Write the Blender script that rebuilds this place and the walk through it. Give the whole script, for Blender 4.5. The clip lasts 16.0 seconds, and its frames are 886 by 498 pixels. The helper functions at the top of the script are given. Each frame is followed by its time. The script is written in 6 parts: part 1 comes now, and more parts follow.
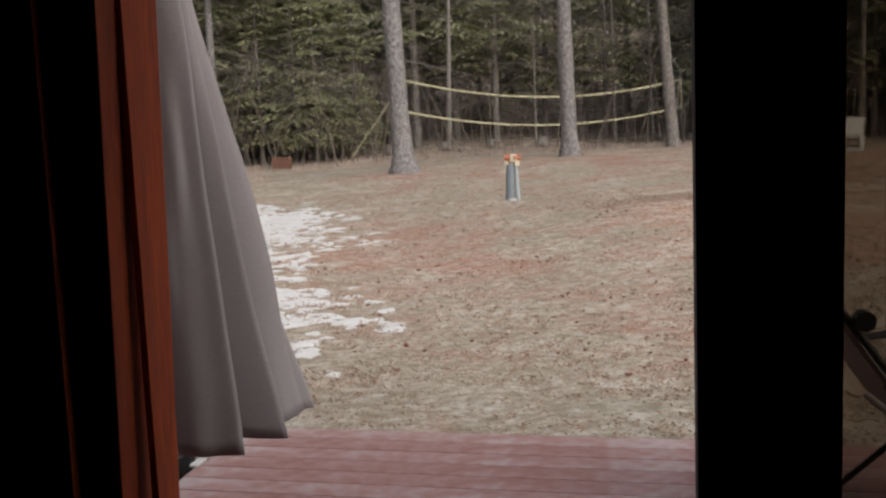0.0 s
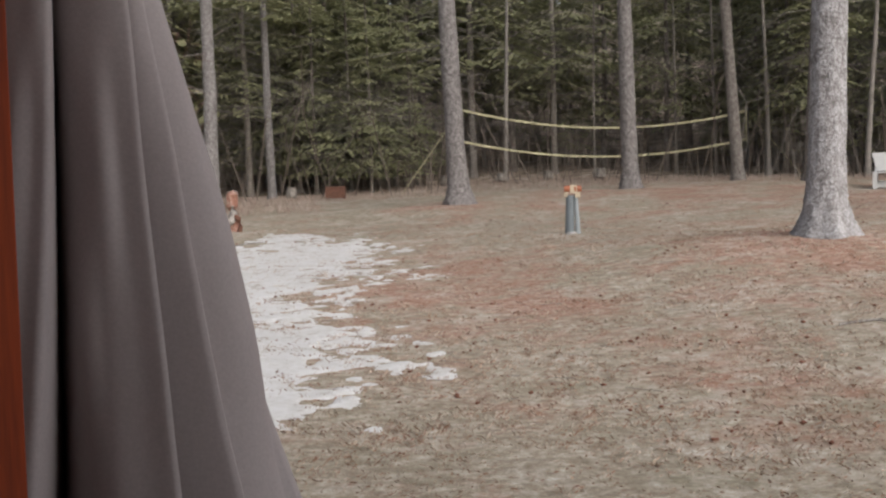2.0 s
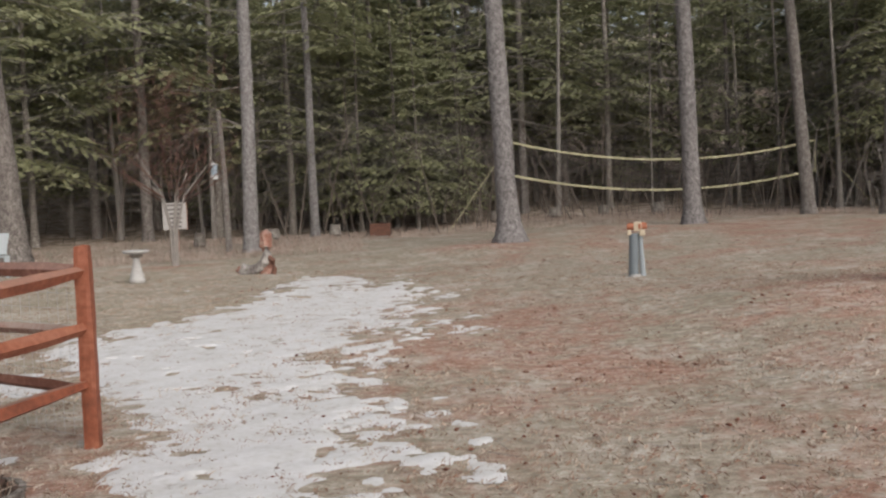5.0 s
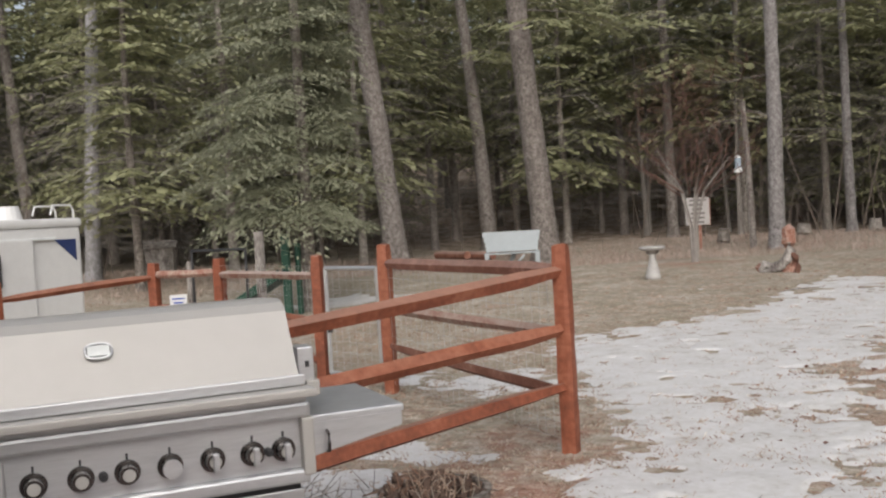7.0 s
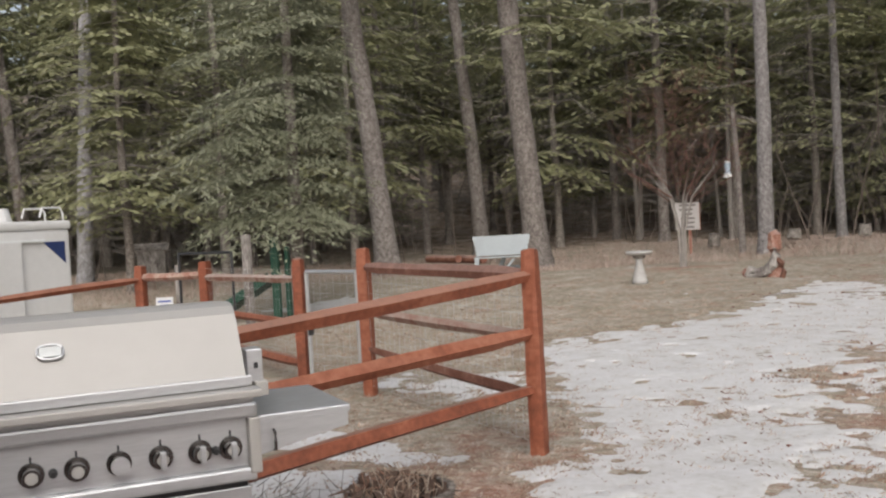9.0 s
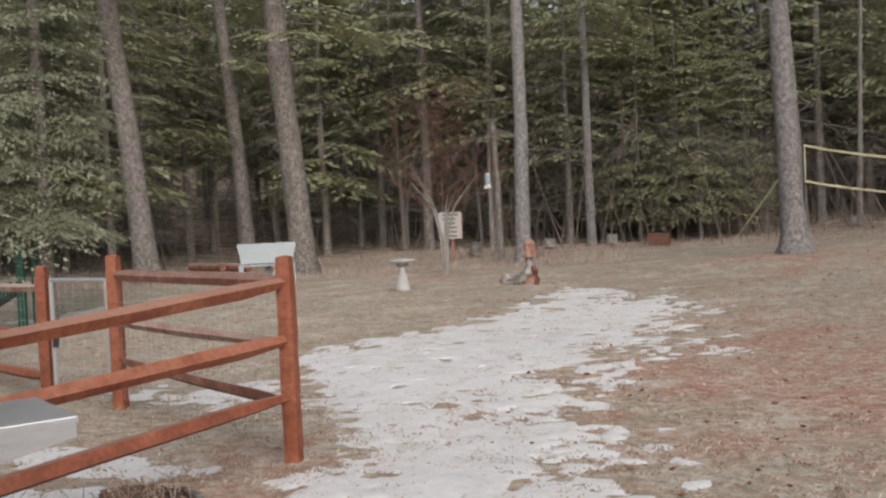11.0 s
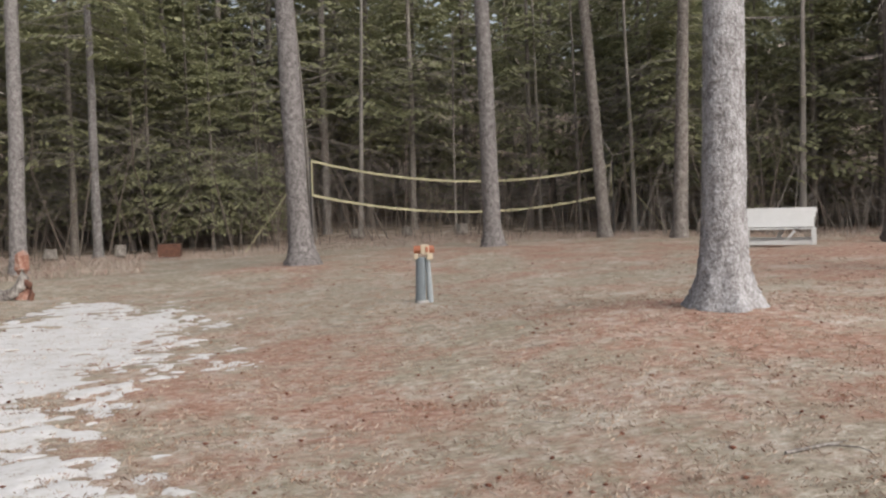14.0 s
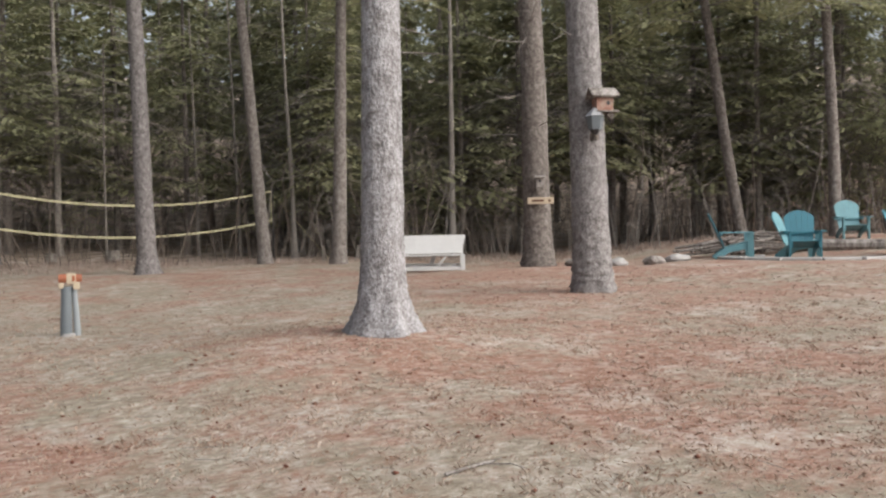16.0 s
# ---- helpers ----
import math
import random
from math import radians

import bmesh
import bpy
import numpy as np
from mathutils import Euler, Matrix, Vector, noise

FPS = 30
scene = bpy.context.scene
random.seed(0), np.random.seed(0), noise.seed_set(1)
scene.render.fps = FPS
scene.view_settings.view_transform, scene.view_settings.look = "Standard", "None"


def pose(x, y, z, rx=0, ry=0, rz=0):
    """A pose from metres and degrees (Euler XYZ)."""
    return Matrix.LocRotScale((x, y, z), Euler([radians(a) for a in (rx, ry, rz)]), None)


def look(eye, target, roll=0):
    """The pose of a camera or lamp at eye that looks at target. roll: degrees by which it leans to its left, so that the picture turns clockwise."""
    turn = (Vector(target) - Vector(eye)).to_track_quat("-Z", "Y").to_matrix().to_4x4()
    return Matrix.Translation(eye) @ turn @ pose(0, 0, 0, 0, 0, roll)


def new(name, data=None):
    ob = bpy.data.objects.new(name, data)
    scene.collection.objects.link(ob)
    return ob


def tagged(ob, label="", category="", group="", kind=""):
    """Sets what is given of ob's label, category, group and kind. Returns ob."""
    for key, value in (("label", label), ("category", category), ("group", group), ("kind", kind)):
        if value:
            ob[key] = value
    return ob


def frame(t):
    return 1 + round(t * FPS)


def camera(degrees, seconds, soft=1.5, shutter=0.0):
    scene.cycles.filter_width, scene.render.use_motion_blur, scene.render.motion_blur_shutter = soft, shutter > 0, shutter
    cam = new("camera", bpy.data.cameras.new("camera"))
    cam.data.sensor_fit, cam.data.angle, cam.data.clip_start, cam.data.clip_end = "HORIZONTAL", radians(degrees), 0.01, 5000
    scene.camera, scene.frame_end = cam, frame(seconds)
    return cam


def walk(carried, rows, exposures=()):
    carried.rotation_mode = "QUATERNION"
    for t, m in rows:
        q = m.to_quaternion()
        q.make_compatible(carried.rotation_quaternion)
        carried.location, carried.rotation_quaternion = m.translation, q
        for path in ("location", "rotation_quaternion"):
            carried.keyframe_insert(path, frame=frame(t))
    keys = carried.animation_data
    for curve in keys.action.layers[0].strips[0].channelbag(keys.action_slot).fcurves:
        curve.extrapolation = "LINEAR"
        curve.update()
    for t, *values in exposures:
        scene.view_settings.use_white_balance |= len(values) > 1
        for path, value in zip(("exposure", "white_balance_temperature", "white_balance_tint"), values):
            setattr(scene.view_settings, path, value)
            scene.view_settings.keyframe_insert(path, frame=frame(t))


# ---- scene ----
cam = camera(47.83, 16.0, soft=2.3)
def aim(x, y, z, az, down, roll=0):
    a, d = radians(az), radians(down)
    return look((x, y, z), (x + math.sin(a) * math.cos(d), y + math.cos(a) * math.cos(d), z - math.sin(d)), roll)


PATH = [
    (0, aim(-0.272, -2.687, 1.546, 5.12, 7.09, -2.29)),
    (0.5, aim(-0.246, -2.508, 1.522, 4.45, 6.66, -2.51)),
    (1, aim(-0.222, -2.310, 1.510, 3.55, 5.91, -2.04)),
    (1.5, aim(-0.195, -2.142, 1.500, 2.55, 5.23, -1.70)),
    (2, aim(-0.222, -1.953, 1.504, 2.05, 5.19, -1.75)),
    (2.5, aim(-0.238, -1.682, 1.497, 3.10, 5.50, -2.01)),
    (3, aim(-0.265, -1.453, 1.507, 4.13, 4.96, -2.32)),
    (3.2, aim(-0.250, -1.360, 1.497, 4.68, 4.67, -2.30)),
    (5.3, aim(-0.097, -0.252, 1.509, -4.06, 2.97, -2.17)),
    (5.5, aim(-0.073, -0.161, 1.503, -7.02, 2.92, -2.01)),
    (6, aim(-0.025, -0.023, 1.487, -15.59, 2.08, -2.68)),
    (6.5, aim(0.002, 0.098, 1.493, -23.74, 1.69, -3.09)),
    (7, aim(0.030, 0.202, 1.496, -30.80, 1.90, -3.38)),
    (7.5, aim(0.067, 0.256, 1.501, -35.79, 1.89, -2.77)),
    (8, aim(0.145, 0.197, 1.499, -35.93, 1.79, -2.90)),
    (8.5, aim(0.191, 0.186, 1.503, -33.60, 1.76, -3.06)),
    (9, aim(0.216, 0.199, 1.497, -30.62, 1.71, -3.14)),
    (9.2, aim(0.230, 0.183, 1.503, -29.29, 1.76, -3.16)),
    (11.5, aim(0.313, 0.246, 1.480, -13.73, 2.00, -2.28)),
    (12, aim(0.307, 0.300, 1.482, -9.56, 2.23, -2.00)),
    (12.5, aim(0.335, 0.302, 1.478, -5.08, 2.45, -1.86)),
    (13, aim(0.351, 0.378, 1.486, -0.24, 2.65, -1.72)),
    (13.5, aim(0.395, 0.497, 1.477, 4.66, 2.59, -1.51)),
    (14, aim(0.401, 0.582, 1.480, 9.79, 2.25, -1.55)),
    (14.5, aim(0.441, 0.657, 1.492, 14.82, 1.90, -1.78)),
    (15, aim(0.430, 0.697, 1.492, 19.86, 1.61, -1.84)),
    (15.5, aim(0.437, 0.714, 1.483, 24.59, 1.37, -1.58)),
    (16, aim(0.430, 0.720, 1.484, 29.17, 1.20, -1.18)),
]
walk(cam, PATH, [(0.0, 0.28), (1.0, 0.22), (2.0, 0.12), (3.0, 0.14), (5.5, 0.04), (8.0, 0.06), (11.5, 0.08), (14.0, 0.24), (16.0, 0.36)])

# ---- world, sun ----
SUN_EL, SUN_AZ = radians(36), radians(148)
world = bpy.data.worlds.new("world")
scene.world = world
world.use_nodes = True
wn = world.node_tree
sky = wn.nodes.new("ShaderNodeTexSky")
sky.sky_type = "NISHITA"
sky.sun_disc = False
sky.sun_elevation, sky.sun_rotation = SUN_EL, SUN_AZ
sky.air_density, sky.dust_density = 1.0, 5.0
hsv = wn.nodes.new("ShaderNodeHueSaturation")
hsv.inputs["Saturation"].default_value = 0.48
wn.links.new(sky.outputs[0], hsv.inputs["Color"])
wn.links.new(hsv.outputs[0], wn.nodes["Background"].inputs[0])
wn.nodes["Background"].inputs[1].default_value = 0.15
sun = new("sun", bpy.data.lights.new("sun", "SUN"))
sun.data.energy, sun.data.angle, sun.data.color = 2.0, radians(85), (1.0, 0.97, 0.93)
sun.matrix_world = look((0, 0, 0), (-math.sin(SUN_AZ) * math.cos(SUN_EL), -math.cos(SUN_AZ) * math.cos(SUN_EL), -math.sin(SUN_EL)))


# ---- materials ----
def srgb(r, g, b):
    return tuple((c / 255 / 12.92 if c / 255 < 0.04045 else ((c / 255 + 0.055) / 1.055) ** 2.4) for c in (r, g, b)) + (1,)


def mat(name, stops, scale=8.0, rough=0.7, bump=0.3, dist=0.01, metal=0.0, stretch=(1, 1, 1), fine=6.0, island=0.0, rand=0.0, kind="NOISE"):
    """Two scales of noise through a colour ramp, with a bump from both."""
    m = bpy.data.materials.new(name)
    m.use_nodes = True
    n, l = m.node_tree.nodes, m.node_tree.links
    b = n["Principled BSDF"]
    tc = n.new("ShaderNodeTexCoord")
    mp = n.new("ShaderNodeMapping")
    mp.inputs["Scale"].default_value = stretch
    l.new(tc.outputs["Object"], mp.inputs[0])
    a = n.new("ShaderNodeTexNoise")
    a.inputs["Scale"].default_value, a.inputs["Detail"].default_value = scale, 5
    f = n.new("ShaderNodeTexNoise")
    f.inputs["Scale"].default_value, f.inputs["Detail"].default_value = scale * fine, 4
    l.new(mp.outputs[0], a.inputs[0])
    l.new(mp.outputs[0], f.inputs[0])
    mix = n.new("ShaderNodeMath")
    mix.operation = "MULTIPLY_ADD"
    mix.inputs[1].default_value = 0.45
    half = n.new("ShaderNodeMath")
    half.operation = "MULTIPLY"
    half.inputs[1].default_value = 0.55
    l.new(a.outputs[0], half.inputs[0])
    l.new(f.outputs[0], mix.inputs[0])
    l.new(half.outputs[0], mix.inputs[2])
    val = mix.outputs[0]
    for amount, node, socket in ((island, "ShaderNodeNewGeometry", "Random Per Island"), (rand, "ShaderNodeObjectInfo", "Random")):
        if amount:
            g = n.new(node)
            ad = n.new("ShaderNodeMath")
            ad.operation = "MULTIPLY_ADD"
            ad.inputs[1].default_value = amount
            sb = n.new("ShaderNodeMath")
            sb.operation = "SUBTRACT"
            sb.inputs[1].default_value = amount / 2
            l.new(g.outputs[socket], ad.inputs[0])
            l.new(val, ad.inputs[2])
            l.new(ad.outputs[0], sb.inputs[0])
            val = sb.outputs[0]
    r = n.new("ShaderNodeValToRGB")
    while len(r.color_ramp.elements) < len(stops):
        r.color_ramp.elements.new(0.5)
    for e, (p, c) in zip(r.color_ramp.elements, stops):
        e.position, e.color = p, c
    l.new(val, r.inputs[0])
    l.new(r.outputs[0], b.inputs["Base Color"])
    b.inputs["Roughness"].default_value, b.inputs["Metallic"].default_value = rough, metal
    if bump:
        bp = n.new("ShaderNodeBump")
        bp.inputs["Strength"].default_value, bp.inputs["Distance"].default_value = bump, dist
        l.new(mix.outputs[0], bp.inputs["Height"])
        l.new(bp.outputs[0], b.inputs["Normal"])
    return m


def plain(name, c, rough=0.5, metal=0.0, vary=0.12):
    d = tuple(x * (1 - vary) for x in c[:3]) + (1,)
    u = tuple(min(1, x * (1 + vary)) for x in c[:3]) + (1,)
    return mat(name, [(0.3, d), (0.7, u)], 6, rough, 0.1, 0.003, metal)


def bark(name, dark, mid, light, scale=9):
    m = mat(name, [(0.36, dark), (0.5, mid), (0.65, light)], scale, 0.9, 1.0, 0.04, 0, (1, 1, 0.75), 4, 0, 0.1)
    n, l = m.node_tree.nodes, m.node_tree.links
    v = n.new("ShaderNodeTexVoronoi")
    v.feature = "DISTANCE_TO_EDGE"
    v.inputs["Scale"].default_value = scale * 1.6
    mp = next(x for x in n if x.type == "MAPPING")
    l.new(mp.outputs[0], v.inputs["Vector"])
    r = n.new("ShaderNodeValToRGB")
    r.color_ramp.elements[0].color, r.color_ramp.elements[0].position = (0.35, 0.33, 0.32, 1), 0.0
    r.color_ramp.elements[1].color, r.color_ramp.elements[1].position = (1, 1, 1, 1), 0.12
    l.new(v.outputs["Distance"], r.inputs[0])
    mx = n.new("ShaderNodeMix")
    mx.data_type, mx.blend_type = "RGBA", "MULTIPLY"
    mx.inputs["Factor"].default_value = 0.5
    ramp = next(x for x in n if x.type == "VALTORGB" and len(x.color_ramp.elements) == 3)
    l.new(ramp.outputs[0], mx.inputs["A"])
    l.new(r.outputs[0], mx.inputs["B"])
    l.new(mx.outputs["Result"], n["Principled BSDF"].inputs["Base Color"])
    return m


BARK_GREY = bark("bark_grey", (0.16, 0.148, 0.148, 1), (0.285, 0.277, 0.285, 1), (0.385, 0.38, 0.395, 1), 9)
BARK_MID = bark("bark_mid", (0.10, 0.088, 0.086, 1), (0.205, 0.19, 0.188, 1), (0.32, 0.305, 0.305, 1), 13)
BARK_BROWN = bark("bark_brown", (0.09, 0.074, 0.066, 1), (0.185, 0.162, 0.148, 1), (0.30, 0.278, 0.262, 1), 12)
BARK_DARK = bark("bark_dark", (0.09, 0.075, 0.065, 1), (0.20, 0.175, 0.155, 1), (0.33, 0.305, 0.28, 1), 9)
TWIG = plain("dead_twig", (0.21, 0.19, 0.175, 1), 0.9, 0, 0.3)
BRUSH = plain("grey_brown_twig", (0.20, 0.17, 0.145, 1), 0.9, 0, 0.3)
TWIG_DARK = plain("brown_twig", (0.13, 0.105, 0.088, 1), 0.9, 0, 0.3)
TWIG_RED = plain("red_twig", (0.11, 0.055, 0.04, 1), 0.9, 0, 0.3)
NEEDLES = mat("needles", [(0.2, (0.05, 0.055, 0.028, 1)), (0.5, (0.295, 0.30, 0.17, 1)), (0.8, (0.40, 0.405, 0.25, 1))], 0.8, 0.75, 0, 0, 0, (1, 1, 1), 5, 0.17, 0.16)
NEEDLES_PALE = mat("needles_pale", [(0.15, (0.13, 0.138, 0.10, 1)), (0.5, (0.27, 0.28, 0.195, 1)), (0.85, (0.40, 0.41, 0.31, 1))], 0.8, 0.75, 0, 0, 0, (1, 1, 1), 5, 0.12, 0.1)
for _m in (NEEDLES, NEEDLES_PALE):
    _n, _l = _m.node_tree.nodes, _m.node_tree.links
    _t, _x = _n.new("ShaderNodeBsdfTranslucent"), _n.new("ShaderNodeMixShader")
    _r = next(x for x in _n if x.type == "VALTORGB")
    _l.new(_r.outputs[0], _t.inputs[0])
    _x.inputs[0].default_value = 0.4
    _l.new(_n["Principled BSDF"].outputs[0], _x.inputs[1])
    _l.new(_t.outputs[0], _x.inputs[2])
    _l.new(_x.outputs[0], _n["Material Output"].inputs[0])
STAIN = mat("red_stain", [(0.32, (0.11, 0.028, 0.012, 1)), (0.5, (0.205, 0.058, 0.027, 1)), (0.70, (0.30, 0.115, 0.065, 1))], 5, 0.6, 0.5, 0.008, 0, (1, 1, 1), 6, 0, 0.14)
STAIN_WORN = mat("weathered_red_wood", [(0.35, (0.14, 0.05, 0.03, 1)), (0.52, (0.23, 0.10, 0.07, 1)), (0.68, (0.36, 0.27, 0.22, 1))], 6, 0.7, 0.5, 0.006, 0, (1, 1, 1), 6, 0, 0.2)
JAMB = mat("red_cedar", [(0.3, (0.19, 0.026, 0.005, 1)), (0.7, (0.55, 0.085, 0.012, 1))], 4, 0.75, 0.2, 0.003, 0, (6, 6, 0.6), 5)
DECK_PAINT = mat("deck_paint", [(0.38, (0.24, 0.115, 0.10, 1)), (0.52, (0.31, 0.185, 0.175, 1)), (0.63, (0.37, 0.29, 0.285, 1))], 2.2, 0.55, 0.35, 0.004, 0, (1, 1, 1), 7, 0, 0.12)
# Near-black stands in for the shade of the unlit room and backlit post.
UNLIT = plain("unlit_interior", (0.007, 0.006, 0.006, 1), 0.8)
FABRIC = mat("grey_fabric", [(0.3, (0.40, 0.352, 0.346, 1)), (0.7, (0.50, 0.448, 0.442, 1))], 3, 0.85, 0.25, 0.002, 0, (1, 1, 1), 60)
STEEL = mat("stainless_steel", [(0.3, (0.45, 0.455, 0.47, 1)), (0.7, (0.58, 0.585, 0.60, 1))], 3, 0.34, 0.08, 0.001, 0.6, (1, 1, 14), 8)
STEEL_LID = mat("bright_steel_lid", [(0.3, (0.38, 0.365, 0.345, 1)), (0.7, (0.41, 0.395, 0.375, 1))], 2, 0.42, 0.05, 0.001, 0.22, (1, 1, 1), 8)
CHROME = plain("dark_chrome", (0.12, 0.112, 0.108, 1), 0.25, 1.0)
BLACK = plain("black_plastic", (0.02, 0.02, 0.022, 1), 0.5)
WHITE = plain("white_paint", (0.54, 0.54, 0.54, 1), 0.55, 0, 0.06)
WHITE_GREEN = plain("pale_painted_wood", (0.25, 0.275, 0.29, 1), 0.6, 0, 0.06)
CONCRETE = mat("concrete", [(0.3, (0.26, 0.25, 0.24, 1)), (0.7, (0.42, 0.41, 0.40, 1))], 9, 0.9, 0.3, 0.004)
YELLOW = plain("yellow_tape", (0.44, 0.41, 0.26, 1), 0.7)
NETM = plain("net_cord", (0.03, 0.03, 0.03, 1), 0.9)
RUST = mat("rust", [(0.3, (0.05, 0.025, 0.018, 1)), (0.7, (0.16, 0.07, 0.045, 1))], 12, 0.9, 0.3, 0.004)
TEAL = plain("teal_plastic", (0.03, 0.15, 0.20, 1), 0.45)
AQUA = plain("aqua_plastic", (0.12, 0.27, 0.31, 1), 0.45)
BLUE = plain("blue_plastic", (0.03, 0.07, 0.30, 1), 0.45)
NAVY = plain("navy_graphic", (0.02, 0.035, 0.11, 1), 0.4)
GREYG = plain("grey_graphic", (0.42, 0.41, 0.42, 1), 0.4)
ORANGE = plain("orange_cap", (0.30, 0.10, 0.05, 1), 0.5)
CREAM = plain("cream_plastic", (0.46, 0.38, 0.28, 1), 0.5)
FEEDB = plain("pale_blue_plastic", (0.26, 0.32, 0.38, 1), 0.5)
SIGNB = plain("sign_board", (0.34, 0.32, 0.31, 1), 0.6)
SIGNT = plain("faded_lettering", (0.12, 0.105, 0.10, 1), 0.7)
SLATE = plain("grey_plastic_pipe", (0.13, 0.15, 0.165, 1), 0.6)
PALEGREY = plain("pale_grey_cover", (0.58, 0.60, 0.60, 1), 0.5)
GREEN = plain("green_plastic", (0.012, 0.055, 0.035, 1), 0.5)
GALV = plain("galvanised_metal", (0.55, 0.56, 0.57, 1), 0.4, 0.8)
WEATHERED = mat("weathered_wood", [(0.38, (0.07, 0.055, 0.05, 1)), (0.5, (0.20, 0.18, 0.165, 1)), (0.64, (0.36, 0.335, 0.315, 1))], 7, 0.85, 0.6, 0.01, 0, (1, 1, 0.3), 5)
SNOW = mat("snow", [(0.34, (0.30, 0.27, 0.24, 1)), (0.40, (0.47, 0.46, 0.45, 1)), (0.58, (0.55, 0.543, 0.548, 1))], 4, 0.7, 0.5, 0.02, 0, (1, 1, 1), 5)
CONE = plain("pine_cone", (0.13, 0.048, 0.03, 1), 0.9, 0, 0.3)
STRAW = mat("dry_blades", [(0.2, (0.24, 0.125, 0.085, 1)), (0.5, (0.33, 0.25, 0.19, 1)), (0.85, (0.50, 0.45, 0.39, 1))], 0.5, 0.9, 0, 0, 0, (1, 1, 1), 5, 0.6)
TUFT = mat("brown_tufts", [(0.2, (0.15, 0.09, 0.06, 1)), (0.5, (0.24, 0.18, 0.13, 1)), (0.85, (0.36, 0.30, 0.24, 1))], 0.5, 0.9, 0, 0, 0, (1, 1, 1), 5, 0.6)
COVER = plain("grey_cover_cloth", (0.33, 0.315, 0.305, 1), 0.8)
DEADLEAF = plain("dead_leaf", (0.075, 0.045, 0.032, 1), 0.85, 0, 0.4)
STRAW_PINK = mat("tall_dry_grass", [(0.2, (0.22, 0.15, 0.12, 1)), (0.5, (0.33, 0.255, 0.22, 1)), (0.85, (0.42, 0.355, 0.31, 1))], 0.5, 0.9, 0, 0, 0, (1, 1, 1), 5, 0.6)


def tan_top(m, tan, amount):
    """Mixes a lighter tan into the faces that lie upward, by their normals."""
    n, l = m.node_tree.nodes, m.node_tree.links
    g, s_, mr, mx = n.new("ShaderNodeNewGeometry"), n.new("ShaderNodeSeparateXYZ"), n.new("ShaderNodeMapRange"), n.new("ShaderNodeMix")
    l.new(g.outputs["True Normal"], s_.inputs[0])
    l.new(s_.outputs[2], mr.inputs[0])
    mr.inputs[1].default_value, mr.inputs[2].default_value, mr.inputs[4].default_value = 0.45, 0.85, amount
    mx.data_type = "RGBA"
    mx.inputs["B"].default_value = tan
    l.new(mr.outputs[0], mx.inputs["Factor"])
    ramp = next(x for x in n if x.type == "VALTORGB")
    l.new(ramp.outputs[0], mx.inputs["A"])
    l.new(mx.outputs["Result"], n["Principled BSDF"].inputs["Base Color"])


tan_top(STAIN, (0.29, 0.19, 0.145, 1), 0.5)
tan_top(STAIN_WORN, (0.33, 0.27, 0.24, 1), 0.8)
SIDING = mat("house_siding", [(0.3, (0.16, 0.05, 0.03, 1)), (0.7, (0.24, 0.08, 0.05, 1))], 3, 0.8, 0.3, 0.004, 0, (1, 1, 8))

GLASS = bpy.data.materials.new("tinted_glass")
GLASS.use_nodes = True
gn = GLASS.node_tree
gt, gg, gm = gn.nodes.new("ShaderNodeBsdfTransparent"), gn.nodes.new("ShaderNodeBsdfGlossy"), gn.nodes.new("ShaderNodeMixShader")
gt.inputs[0].default_value, gg.inputs["Roughness"].default_value, gm.inputs[0].default_value = (0.42, 0.39, 0.35, 1), 0.02, 0.03
gn.links.new(gt.outputs[0], gm.inputs[1])
gn.links.new(gg.outputs[0], gm.inputs[2])
gn.links.new(gm.outputs[0], gn.nodes["Material Output"].inputs[0])
DGLASS = plain("dark_window_glass", (0.01, 0.01, 0.011, 1), 0.08)


